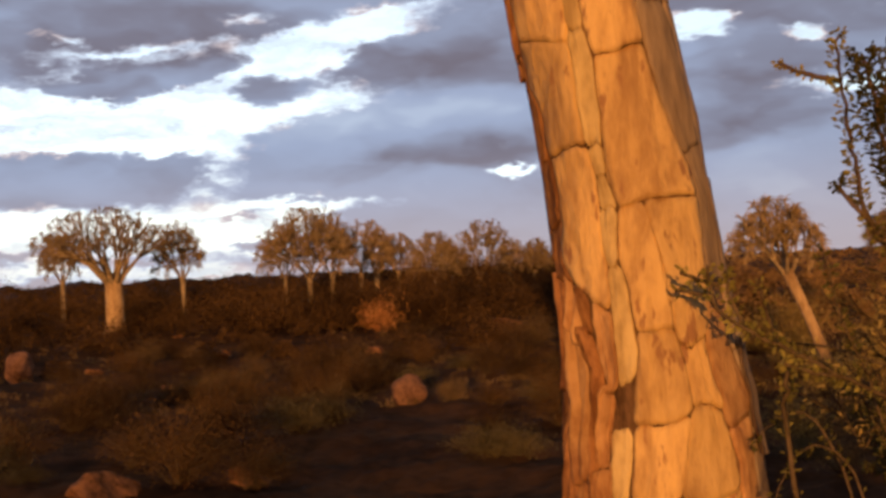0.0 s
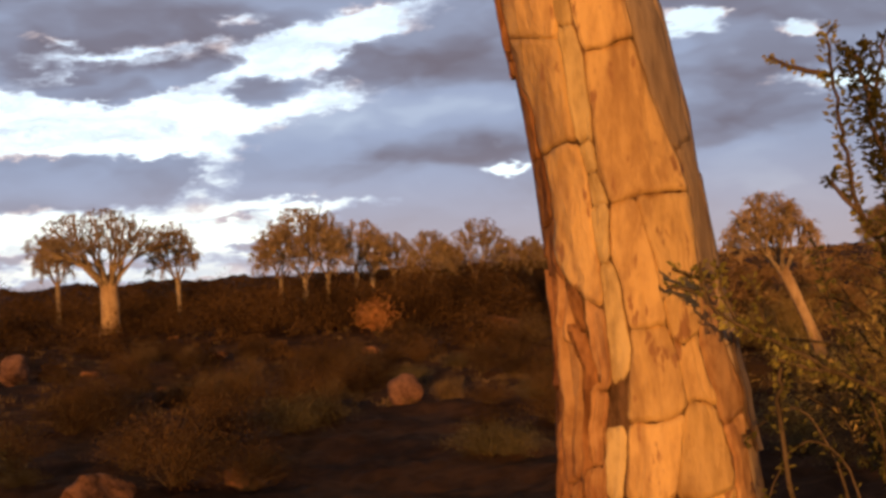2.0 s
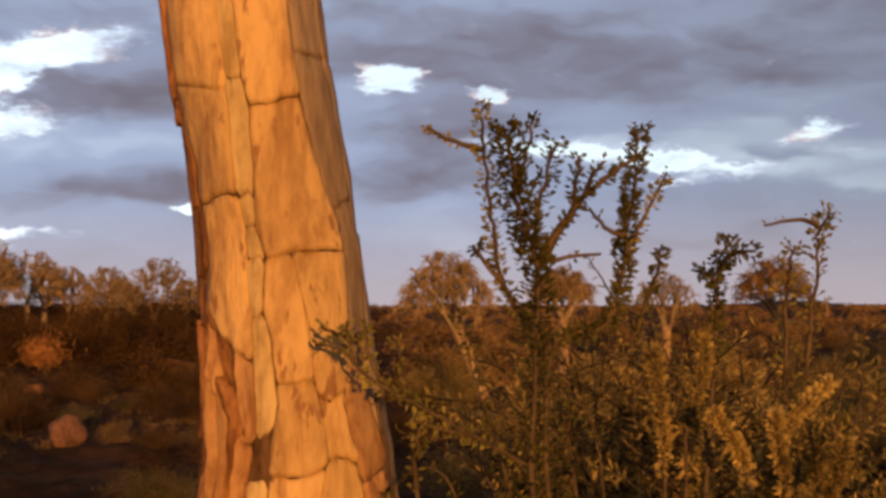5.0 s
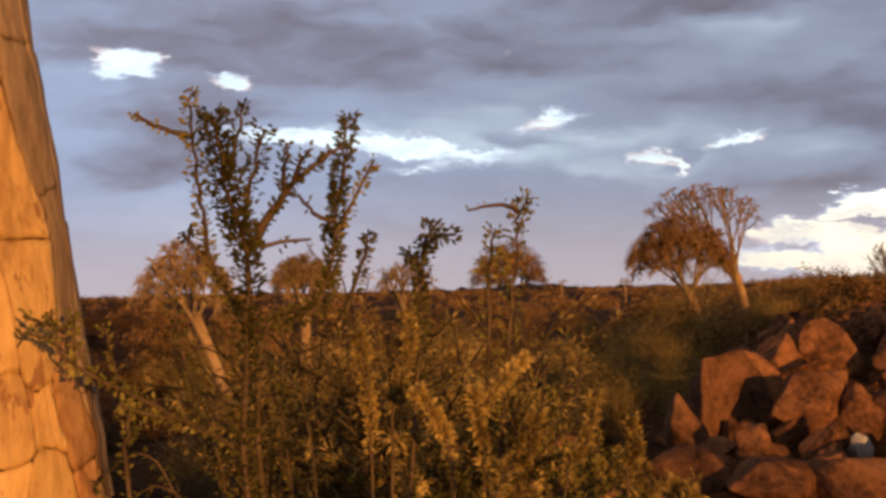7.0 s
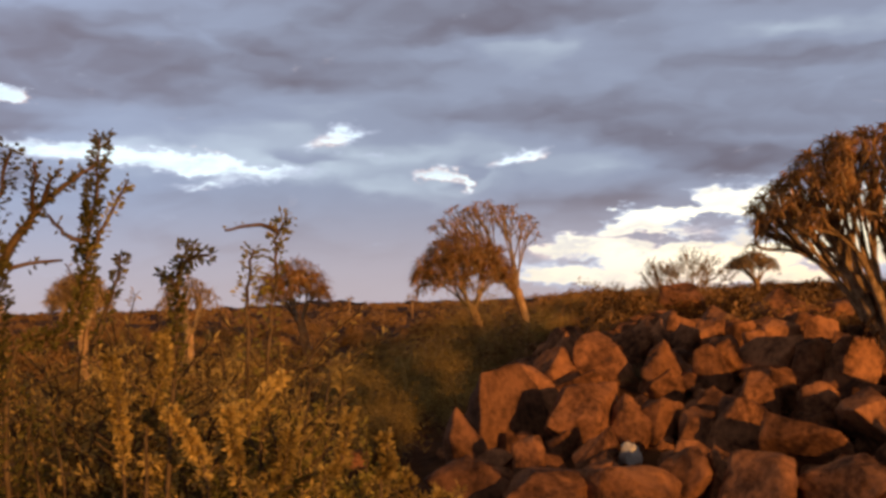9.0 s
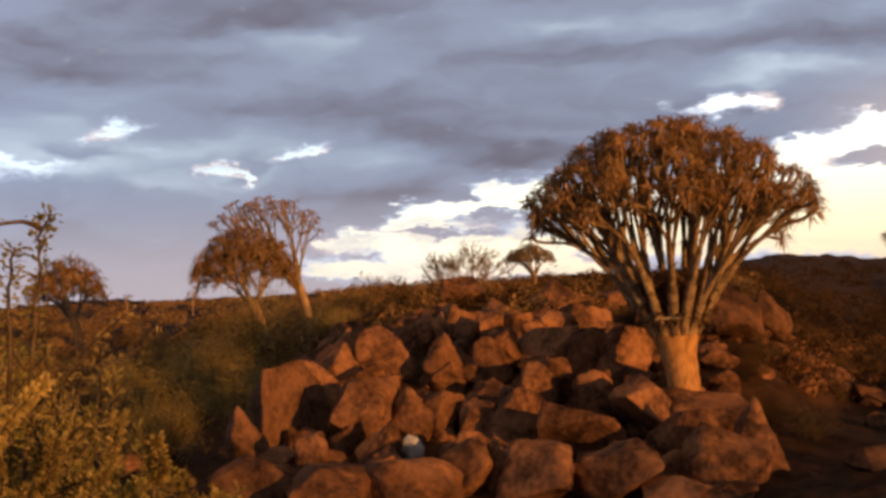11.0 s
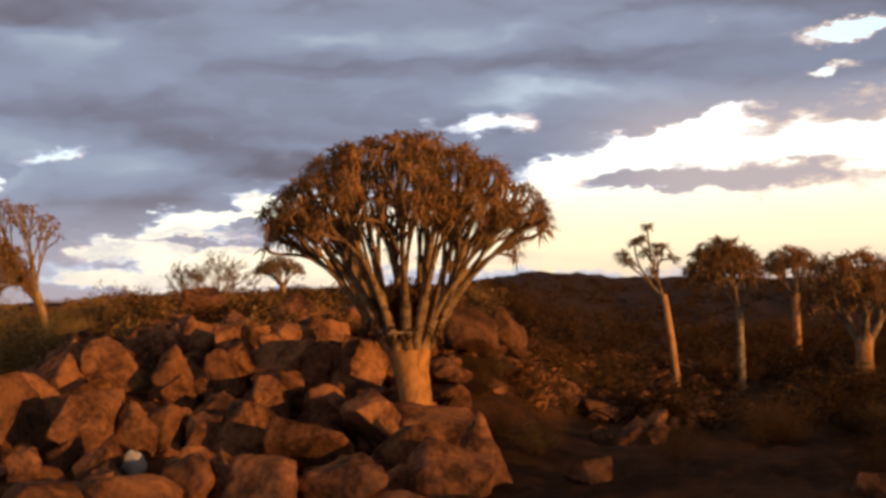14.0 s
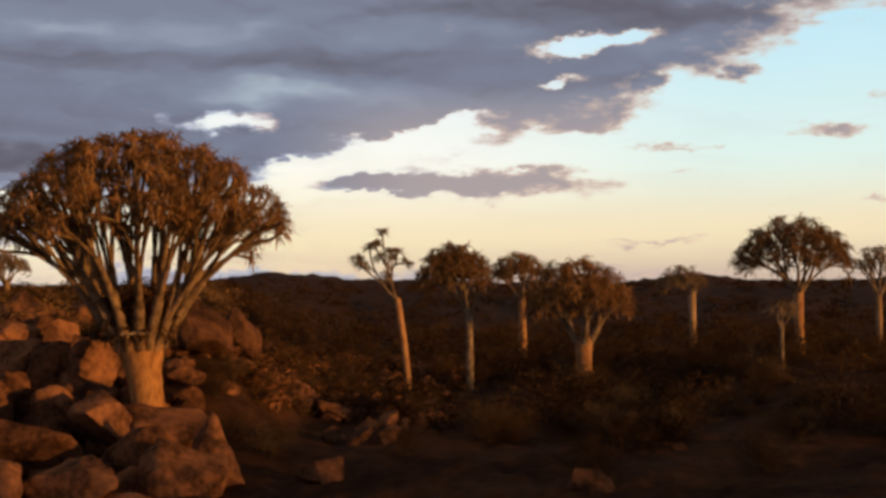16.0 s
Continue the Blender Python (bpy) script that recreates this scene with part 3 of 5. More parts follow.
def far_quiver(az, r, fork_z, left, right, side_z, top_z, trunk_w, seed, label, tips=70, lean=0.0, **more):
    """A quiver tree by its place: azimuth and range, heights of fork, rim and top, azimuths of the crown's rims."""
    p = on_ground(az, r)
    across = Vector((math.cos(radians(az)), -math.sin(radians(az)), 0))
    width = radians(right - left) * r
    shift = radians((left + right) / 2 - az) * r
    tilt = radians(lean) * r
    return quiver_tree(p, top_z - p.z, trunk_w / 2, fork_z - p.z, width, side_z - p.z, tips, seed, label,
                       lean=(across.x * tilt, across.y * tilt), offset=(across.x * shift, across.y * shift), **more)


GREAT = "large quiver tree with pale flared trunk and dense rusty crown"
great = far_quiver(55.5, 13.0, 1.19, 48.8, 61.4, 2.32, 3.13, 0.32, 11, GREAT, tips=350, lean=-0.45, flare=1.12, leaf=0.152, leaves=30, limbs=15, limb_r=0.36, leaf_mat=M_LEAF, inner=0.42, tip_r=0.015, dead=3, vase=0.72, ruff=0.34, slim=0.13, limb_mat=M_DARK_LIMB, bark=M_GREAT_BARK, cup=2.6, dome=2.2, jitter=0.03, spread=(-0.3, 1.0))
great_top = Vector((-0.058, 0.084, 1.19 - great.location.z + 0.02))
great_front = -polar(55.5, 0.36) + Vector((0, 0, 0.05))
litter_rng = random.Random(12)
litter = Geo()
for k in range(2200):
    a, d = litter_rng.uniform(0, math.tau), math.sqrt(litter_rng.random()) * 0.36
    way_out = (litter_rng.gauss(0, 1), litter_rng.gauss(0, 1), litter_rng.gauss(0, 0.6))
    litter.leaf(great_top + Vector((math.cos(a) * d, math.sin(a) * d, 0.16 * d + litter_rng.uniform(-0.02, 0.60) * (1 - 1.3 * d))), way_out, litter_rng.uniform(0.08, 0.2), 0.03, 0.3)
part("dead_leaf_litter", litter, M_CRACK, great, "dark dry leaf litter in the fork", smooth=False)
stick = Geo()
cross = Vector((math.cos(radians(55)), -math.sin(radians(55)), 0))
stick.tube([great_top - cross * 0.16 + great_front, great_top + great_front + Vector((0, 0, 0.012)), great_top + cross * 0.13 + great_front], [0.012, 0.014, 0.010], 7)
part("dead_branch", stick, M_LIMB, great, "pale dead branch lying across the fork")
DOME = "quiver tree with thick pale trunk and wide domed crown"
far_quiver(-14.2, 36, 1.90, -17.7, -11.6, 2.75, 3.74, 0.52, 21, DOME, tips=330, leaf=0.13, limbs=9, limb_r=0.30, flare=1.6, inner=0.6, ruff=0.5, leaves=22, bark=M_FAR_BARK)
GROVE = "quiver tree with slim pale trunk and rounded rusty crown"
far_quiver(-11.3, 38, 1.85, -12.6, -10.3, 2.33, 3.40, 0.15, 22, GROVE, tips=212, leaf=0.15, inner=0.6, bark=M_LIMB, ruff=0.5)
far_quiver(-16.3, 42, 1.95, -17.3, -15.5, 2.48, 3.40, 0.17, 23, GROVE, tips=212, leaf=0.15, inner=0.6, bark=M_LIMB, ruff=0.5)
far_quiver(-5.85, 42, 1.70, -8.3, -3.7, 2.33, 3.85, 0.18, 24, GROVE, tips=525, leaf=0.15, inner=0.6, bark=M_LIMB, ruff=0.5)
far_quiver(-4.85, 44, 1.75, -6.1, -3.8, 2.58, 3.90, 0.17, 25, GROVE, tips=212, leaf=0.15, inner=0.6, bark=M_LIMB, ruff=0.5)
far_quiver(-3.6, 46, 2.05, -4.9, -1.9, 2.38, 3.60, 0.17, 26, GROVE, tips=212, leaf=0.15, inner=0.6, bark=M_LIMB, ruff=0.5)
far_quiver(-1.95, 48, 1.75, -3.0, -0.8, 2.03, 3.15, 0.13, 27, GROVE, tips=212, leaf=0.15, inner=0.6, bark=M_LIMB, ruff=0.5)
far_quiver(-0.36, 41, 1.47, -1.5, 0.9, 1.83, 2.95, 0.13, 28, GROVE, tips=212, leaf=0.15, inner=0.6, bark=M_LIMB, ruff=0.5)
far_quiver(1.62, 42, 1.55, 0.2, 3.4, 1.98, 3.25, 0.19, 29, GROVE, tips=212, leaf=0.15, inner=0.6, limbs=4, ruff=0.5)
far_quiver(4.05, 46, 1.55, 3.4, 4.9, 1.78, 2.66, 0.15, 30, GROVE, tips=212, leaf=0.15, inner=0.6, bark=M_LIMB, ruff=0.5)
far_quiver(-6.9, 45, 1.75, -7.9, -5.9, 2.38, 3.45, 0.15, 47, GROVE, tips=112, leaf=0.2, inner=0.6, bark=M_LIMB, ruff=0.5)
far_quiver(-2.9, 47, 1.75, -3.6, -1.9, 2.13, 3.25, 0.20, 48, GROVE, tips=100, leaf=0.2, inner=0.6, bark=M_LIMB, ruff=0.5)
far_quiver(0.4, 47, 1.65, -0.5, 1.2, 1.88, 2.8, 0.16, 49, GROVE, tips=100, leaf=0.2, inner=0.6, bark=M_LIMB, ruff=0.5)
far_quiver(3.0, 48, 1.65, 2.2, 3.9, 1.78, 2.75, 0.19, 50, GROVE, tips=100, leaf=0.2, inner=0.6, bark=M_LIMB, ruff=0.5)
far_quiver(16.4, 19, 1.4, 12.3, 16.4, 1.75, 2.38, 0.17, 31, "leaning quiver tree with orange-lit trunk behind a leafy shrub", tips=120, lean=-1.6, leaf=0.17, inner=0.45, leaf_mat=M_FAR_LEAF, bark=M_FAR_BARK)
far_quiver(19.5, 24, 1.50, 18.0, 20.8, 1.9, 2.33, 0.2, 32, GROVE, tips=160, leaf=0.18, inner=0.55)
far_quiver(23.9, 26, 1.28, 22.5, 25.2, 1.8, 2.30, 0.2, 33, GROVE, tips=54)
far_quiver(29.2, 25, 1.50, 26.8, 30.1, 1.95, 2.50, 0.19, 34, "quiver tree with orange-lit slim trunk and rounded crown", tips=130, lean=-0.5, leaf=0.19, inner=0.5, leaf_mat=M_LEAF, bark=M_GREAT_BARK)
far_quiver(38.7, 30, 1.94, 34.4, 39.4, 3.3, 3.90, 0.24, 35, "tall quiver tree with long bare upright limbs and tufted tips", tips=74, lean=-0.5, limbs=5, inner=0.05, leaf=0.18, leaves=20, dead=1, leaf_mat=M_LEAF)
far_quiver(36.9, 29, 1.60, 33.6, 38.2, 2.2, 3.15, 0.24, 36, "quiver tree with dense dark rounded crown beside a taller one", tips=320, lean=-0.7, inner=0.6, leaf=0.21, leaf_mat=M_LEAF)
far_quiver(33.3, 70, 1.9, 33.0, 33.6, 2.1, 2.35, 0.1, 37, GROVE, tips=10, limbs=3)
far_quiver(30.5, 90, 2.2, 30.28, 30.78, 2.35, 2.52, 0.1, 38, GROVE, tips=8, limbs=3)
far_quiver(48.5, 31, 2.00, 47.2, 49.4, 2.32, 2.62, 0.16, 39, "small quiver tree with neat domed crown on the stony rise", tips=110, leaf=0.14, inner=0.2)
SLIM = "slim quiver tree with orange-lit trunk and sparse tufted crown"
far_quiver(65.95, 20, 1.50, 63.4, 66.0, 2.05, 2.45, 0.115, 40, SLIM, tips=13, lean=-0.5, limbs=3, limb_r=0.5, leaf=0.17, leaves=44, dead=0, inner=0.2, slim=0.16, bark=M_RED_BARK)
far_quiver(68.5, 21, 1.30, 66.3, 69.5, 1.85, 2.30, 0.13, 41, SLIM, tips=170, limbs=5, inner=0.4, leaf=0.17, bark=M_LIMB, leaf_mat=M_LEAF)
far_quiver(70.45, 31, 1.40, 69.1, 71.5, 2.0, 2.40, 0.20, 42, SLIM, tips=120, leaf=0.19, inner=0.4, bark=M_RED_BARK, leaf_mat=M_LEAF)
far_quiver(73.45, 21, 0.80, 70.9, 75.6, 1.45, 2.06, 0.30, 43, "stout quiver tree with thick trunk and wide dark crown", tips=220, inner=0.55, leaf=0.18, bark=M_RED_BARK, leaf_mat=M_LEAF)
far_quiver(77.7, 34, 1.46, 76.2, 78.4, 1.7, 2.10, 0.2, 44, GROVE, tips=63)
far_quiver(82.35, 25, 1.53, 79.7, 84.7, 2.05, 2.78, 0.19, 45, GROVE, tips=230, leaf=0.19, inner=0.45, bark=M_RED_BARK, leaf_mat=M_LEAF)
far_quiver(81.75, 22, 0.95, 81.2, 82.6, 1.15, 1.35, 0.07, 51, "thin young quiver tree with pale trunk", tips=9, limbs=3, bark=M_LIMB)
far_quiver(85.4, 30, 1.41, 84.4, 86.7, 1.95, 2.40, 0.15, 46, GROVE, tips=58)


# ---- the near quiver tree ----
TRUNK_Z = [-0.15, 0.0, 0.3, 0.7, 1.06, 1.30, 1.37, 1.57, 1.78, 1.97, 2.25, 2.6, 3.0, 3.4]
TRUNK_AZ = [9.9, 9.9, 9.8, 9.55, 9.27, 9.12, 8.97, 8.65, 8.2, 7.77, 6.92, 5.9, 4.8, 3.9]
TRUNK_R = [0.36, 0.33, 0.285, 0.25, 0.231, 0.221, 0.216, 0.199, 0.191, 0.185, 0.186, 0.18, 0.175, 0.19]


def trunk_point(turn, z, out=0.0):
    """A point on the near trunk: turn in degrees from the side that faces the path, to the right."""
    az, r = np.interp(z, TRUNK_Z, TRUNK_AZ), np.interp(z, TRUNK_Z, TRUNK_R)
    c = polar(az, 3.1, z)
    a = radians(180 + 8.5 - turn)
    wob = 1 + 0.05 * noise.noise(Vector((math.cos(a) * 1.6, math.sin(a) * 1.6, z * 2.6))) + 0.03 * noise.noise(Vector((math.cos(a) * 3, math.sin(a) * 3, z * 7)))
    return c + Vector((math.sin(a), math.cos(a), 0)) * (r * wob + out)


near_place = polar(9.9, 3.1, 0.0)
near_tree = thing("quiver_tree", near_place, "leaning quiver tree with golden peeling bark plates beside a shrub", "tree", "quiver trees")
g = Geo()
zs = np.linspace(-0.15, 3.4, 90)
for z in zs:
    for k in range(48):
        g.v.append(trunk_point(k * 7.5, z, -0.006) - near_place)
for i in range(len(zs) - 1):
    for k in range(48):
        a, b = i * 48 + k, i * 48 + (k + 1) % 48
        g.f.append((b, a, a + 48, b + 48))
part("trunk", g, M_CRACK, near_tree, "dark cracked trunk wood under the bark plates")


# Seams between the bark plates, from left to right: height and turn along each
SEAMS = []
SEAMS.append([(0.0, -95), (1.2, -96), (2.2, -93), (3.4, -96)])
SEAMS.append([(0.0, -74), (1.2, -72), (1.45, -70), (1.65, -78), (1.95, -77), (2.15, -82), (3.4, -80)])
SEAMS.append([(0.0, -56), (1.22, -43), (1.36, -39), (1.46, -44), (1.55, -47), (1.62, -62), (1.70, -55), (1.81, -59), (1.95, -64), (2.05, -70), (3.4, -66)])
SEAMS.append([(0.0, -36), (1.22, -31), (1.36, -22), (1.55, -21.5), (1.68, -22), (1.80, -20), (1.89, -21.5), (1.96, -23), (2.13, -20), (3.4, -12)])
SEAMS.append([(0.0, -24), (1.10, -21), (1.25, -16.5), (1.36, -11.5), (1.42, -8), (1.55, -9), (1.61, -11.7), (1.73, -9.5), (1.80, -12.9), (1.93, -8.6), (2.06, -6.5), (2.13, -7.5), (3.4, 0)])
SEAMS.append([(0.0, 4), (1.10, 8), (1.29, 19.5), (1.39, 19.4), (1.47, 16), (1.61, 15), (1.745, 9.5), (3.4, 14)])
SEAMS.append([(0.0, 45), (1.16, 44), (1.29, 38), (1.41, 34), (1.54, 45), (1.60, 50), (1.73, 53.5), (1.83, 51), (1.88, 44), (1.97, 38), (2.10, 34), (3.4, 38)])
SEAMS.append([(0.0, 68), (1.20, 66), (1.42, 61), (1.55, 67), (1.80, 74), (2.2, 66), (3.4, 70)])
SEAMS.append([(0.0, 100), (3.4, 98)])
SEAMS.append([(0.0, 140), (3.4, 142)])
SEAMS.append([(0.0, 185), (3.4, 183)])
SEAMS.append([(0.0, 228), (3.4, 226)])
SEAMS.append([(0.0, 265), (1.2, 264), (2.2, 267), (3.4, 264)])
SEAMS.append([(0.0, -46), (1.2, -38), (1.36, -31), (1.5, -36), (3.4, -40)])
SEAMS.append([(0.0, -64), (1.2, -57), (1.4, -54), (1.6, -64), (3.4, -66)])
# how far each seam gapes, and how ragged it is, in degrees
GAPE = [0.5, 0.6, 0.5, 0.16, 0.55, 0.03, 0.45, 0.4, 0.6, 0.6, 0.6, 0.6, 0.7, 1.0, 0.9]
RAGGED = [1.5, 4.0, 3.2, 1.0, 1.3, 0.6, 1.8, 2.0, 3, 3, 3, 3, 1.5, 3.5, 4.0]


def seam(k, z):
    """The wandering seam k at a height."""
    way = SEAMS[k]
    turn = float(np.interp(z, [q[0] for q in way], [q[1] for q in way]))
    step = noise.cell(Vector((k * 1.7 + 0.3, 0.5, z * 11 + k * 0.37))) - 0.5
    return turn + RAGGED[k] * (noise.noise(Vector((k * 7.3, 0, z * 6))) + 0.6 * noise.noise(Vector((k * 3.1, 5, z * 23))) + 0.35 * step + 0.3 * noise.noise(Vector((k, 9, z * 70))))


# Columns of plates: seam at the left and right, and the cuts: height, slope across, sag in the middle, gape
COLUMNS = []
# columns 0 and 1 are coloured dark red for the left edge's shade
COLUMNS.append((0, 1, [(0.0,), (0.45,), (0.85,), (1.2,), (1.62,), (2.05,), (2.45,), (2.9,), (3.38,)]))
COLUMNS.append((1, 2, [(1.58, -0.03, 0.01, 3), (1.70, 0.02), (1.85, 0.01, 0.0, 0.5), (2.10, 0.02, 0.0, 4), (2.5,), (2.9,), (3.38,)]))
COLUMNS.append((2, 3, [(1.535, -0.055, 0.012, 3), (1.865, 0.018, -0.004, 3.5), (2.125, -0.018, 0.004, 3), (2.50,), (2.95,), (3.38,)]))
COLUMNS.append((3, 4, [(0.0,), (0.40,), (0.85,), (1.08,), (1.24, 0.0, 0.0, 3), (1.345, 0.01, 0.006, 4), (1.60, 0.012, 0, 1.5), (1.73, 0.0, 0, 0.7), (1.80, 0, 0, 1.2), (1.875, 0, 0, 1.5), (2.135, 0, 0, 2), (2.6,), (3.0,), (3.38,)]))
COLUMNS.append((4, 6, [(1.742, 0.016, -0.010, 2.2), (2.086, 0.026, 0.003, 2.8), (2.48,), (2.85,), (3.38,)]))
COLUMNS.append((4, 5, [(0.0,), (0.38,), (0.75,), (1.085, 0.010, 0.008, 2), (1.258, 0.016, 0.010, 3.4), (1.455, 0.003, 0.0, 0.6), (1.738, 0.010, -0.004, 2.2)]))
COLUMNS.append((5, 6, [(0.0,), (0.3,), (0.70,), (1.09, 0.02, 0.015, 1.5), (1.283, -0.014, -0.006, 2.5), (1.432, 0.018, 0.018, 2.6), (1.748, 0.004, -0.002, 1.2)]))
COLUMNS.append((6, 7, [(0.0,), (0.45,), (0.95,), (1.24, 0.02), (1.55, 0.01), (1.86, 0.02, 0, 3), (2.20,), (2.6,), (3.0,), (3.38,)]))
COLUMNS.append((7, 8, [(0.0,), (0.5,), (1.0,), (1.4,), (1.8,), (2.2,), (2.7,), (3.38,)]))
COLUMNS.append((8, 9, [(0.0,), (0.6,), (1.1,), (1.6,), (2.1,), (2.6,), (3.38,)]))
COLUMNS.append((9, 10, [(0.0,), (0.5,), (0.9,), (1.5,), (1.9,), (2.4,), (2.9,), (3.38,)]))
COLUMNS.append((10, 11, [(0.0,), (0.55,), (1.05,), (1.45,), (2.0,), (2.5,), (3.38,)]))
COLUMNS.append((11, 12, [(0.0,), (0.45,), (0.9,), (1.5,), (2.0,), (2.5,), (3.38,)]))
COLUMNS.append((1, 14, [(0.0,), (0.5,), (0.93, 0.03), (1.30, -0.04), (1.575, -0.03)]))
COLUMNS.append((14, 2, [(0.0,), (0.42,), (0.80,), (1.12, 0.03, 0.0, 3), (1.44, -0.05), (1.56, -0.04)]))
COLUMNS.append((2, 13, [(0.0,), (0.55,), (1.00, 0.02), (1.46, -0.02, 0.012, 3), (1.545, -0.03)]))
COLUMNS.append((13, 3, [(0.0,), (0.35,), (0.72,), (1.16, 0.02, 0.006, 3), (1.33, -0.02, 0.015, 3), (1.51, -0.025)]))
# the grey columns paint the shade that falls off towards the right edge
COLUMN_BARK = [M_TORN_SHADED_BARK, M_TORN_SHADED_BARK, M_BARK, M_TAN_BARK, M_BARK, M_BARK, M_BARK, M_SHADED_GREY_BARK, M_SHADED_GREY_BARK, M_SHADED_GREY_BARK, M_SHADED_GREY_BARK, M_SHADED_GREY_BARK, M_RED_BARK, M_TORN_SHADED_BARK, M_RED_BARK, M_TORN_SHADED_BARK, M_RED_BARK]


def cut_line(cut, col, u):
    """Height of a cut across a column, and half the width of its crack."""
    z, slope, sag, gape = (list(cut) + [0.0, 0.0, 1.5][len(cut) - 1:])[:4]
    z += slope * (u - 0.5) - sag * (1 - (2 * u - 1) ** 2)
    z += 0.009 * noise.noise(Vector((u * 2.2 + col * 5, cut[0] * 37, 1.0))) + 0.005 * noise.noise(Vector((u * 8 + col * 5, cut[0] * 37, 4.0)))
    return z, 0.0008 * gape * max(0.05, 0.6 + 1.3 * noise.noise(Vector((u * 3.5, cut[0] * 11, col))))


rng = random.Random(5)
for col, (left, right, cuts) in enumerate(COLUMNS):
    for row in range(len(cuts) - 1):
        z0, z1 = cuts[row][0], cuts[row + 1][0]
        if col == 3 and z0 == 1.24:
            continue  # a plate has fallen out of the narrow strip
        nu, nv = 12, max(10, int((z1 - z0) * 70))
        lift = rng.uniform(-0.001, 0.003)
        tip_u, tip_v = rng.uniform(-0.004, 0.004), rng.uniform(-0.006, 0.003)
        torn = col >= 13
        if torn:  # torn, lifting bark
            lift, tip_u, tip_v = lift + 0.006, rng.uniform(-0.026, 0.018), rng.uniform(-0.02, 0.02)
        if col in (0, 1) and 2.0 < z0 < 2.2:  # an overhanging plate
            lift, tip_v = 0.008, -0.010
        if col in (5, 6) and z0 > 1.2:
            lift, tip_v = 0.003, -0.005
        g = Geo()
        for layer in (0, 1):
            for j in range(nv + 1):
                for i in range(nu + 1):
                    u, v = i / nu, j / nv
                    low, open_lo = cut_line(cuts[row], col, u)
                    high, open_hi = cut_line(cuts[row + 1], col, u)
                    zb = low + open_lo + (high - low - open_lo - open_hi) * v
                    wide = 0.55 + 1.1 * max(0.0, noise.noise(Vector((left * 3.3, zb * 7, 2.0))) + 0.35)
                    wide_r = 0.55 + 1.1 * max(0.0, noise.noise(Vector((right * 3.3, zb * 7, 2.0))) + 0.35)
                    round_off = 1.6 * (max(0.0, abs(2 * v - 1) - 0.86) / 0.14) ** 3
                    a0, a1 = seam(left, zb) + GAPE[left] * wide + round_off, seam(right, zb) - GAPE[right] * wide_r - round_off
                    edge = max(abs(2 * u - 1), abs(2 * v - 1))
                    curl = 0.007 * max(0.0, edge - 0.8) / 0.2 * (0.1 + noise.noise(Vector((col * 2.1, row * 1.7, u * 2 + v * 3))))
                    ridges = 0.0035 * noise.noise(Vector((col * 4 + u * 5, 0, zb * 1.6))) + 0.0018 * noise.noise(Vector((col * 4 + u * 14, 3, zb * 4))) + 0.0012 * noise.noise(Vector((col * 4 + u * 30, 6, zb * 22)))
                    if torn:
                        ridges += 0.016 * noise.noise(Vector((col * 4 + u * 4.5, 7, zb * 3.5)))
                    edge_drop = -0.0045 * min(1.0, max(0.0, 0.35 + 1.2 * noise.noise(Vector((col * 5 + u * 3, row, zb * 6))))) if edge > 0.999 else 0.0
                    g.v.append(trunk_point(a0 + (a1 - a0) * u, zb, lift + tip_u * (u - 0.5) + tip_v * (v - 0.5) + curl + ridges + edge_drop if layer else -0.016) - near_place)
        m = (nu + 1) * (nv + 1)
        for j in range(nv):
            for i in range(nu):
                a = m + j * (nu + 1) + i
                g.f.append((a, a + 1, a + nu + 2, a + nu + 1))
        ring = [i for i in range(nu)] + [nu + j * (nu + 1) for j in range(nv)] + [nv * (nu + 1) + nu - i for i in range(nu)] + [(nv - j) * (nu + 1) for j in range(nv)]
        for k in range(len(ring)):
            a, b = ring[k], ring[(k + 1) % len(ring)]
            g.f.append((a, b, b + m, a + m))
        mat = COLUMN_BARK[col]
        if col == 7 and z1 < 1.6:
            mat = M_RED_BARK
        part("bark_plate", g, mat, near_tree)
# a loose flake of bark standing off the shaded side
flake = Geo()
for layer in (0.002, 0.010):
    for j in range(13):
        z = 1.16 + 0.27 * j / 12
        half = 7.0 * math.sin(math.pi * (0.12 + 0.82 * j / 12)) ** 0.6
        for i in range(5):
            flake.v.append(trunk_point(70 + 3 * noise.noise(Vector((3, 0, z * 9))) + half * (i / 2 - 1), z, layer + 0.012 * abs(j / 6 - 1) ** 2 + 0.004 * noise.noise(Vector((i * 0.5, 1, z * 12)))) - near_place)
for layer in (0, 65):
    for j in range(12):
        for i in range(4):
            a = layer + j * 5 + i
            flake.f.append((a, a + 1, a + 6, a + 5))
for j in range(12):
    for a in (j * 5, j * 5 + 4):
        flake.f.append((a, a + 5, a + 70, a + 65))
part("bark_flake", flake, M_SHADED_GREY_BARK, near_tree, "loose grey flake of bark")
centre = polar(3.9, 3.1, 3.35) - near_place
rng = random.Random(8)
crown = Geo()
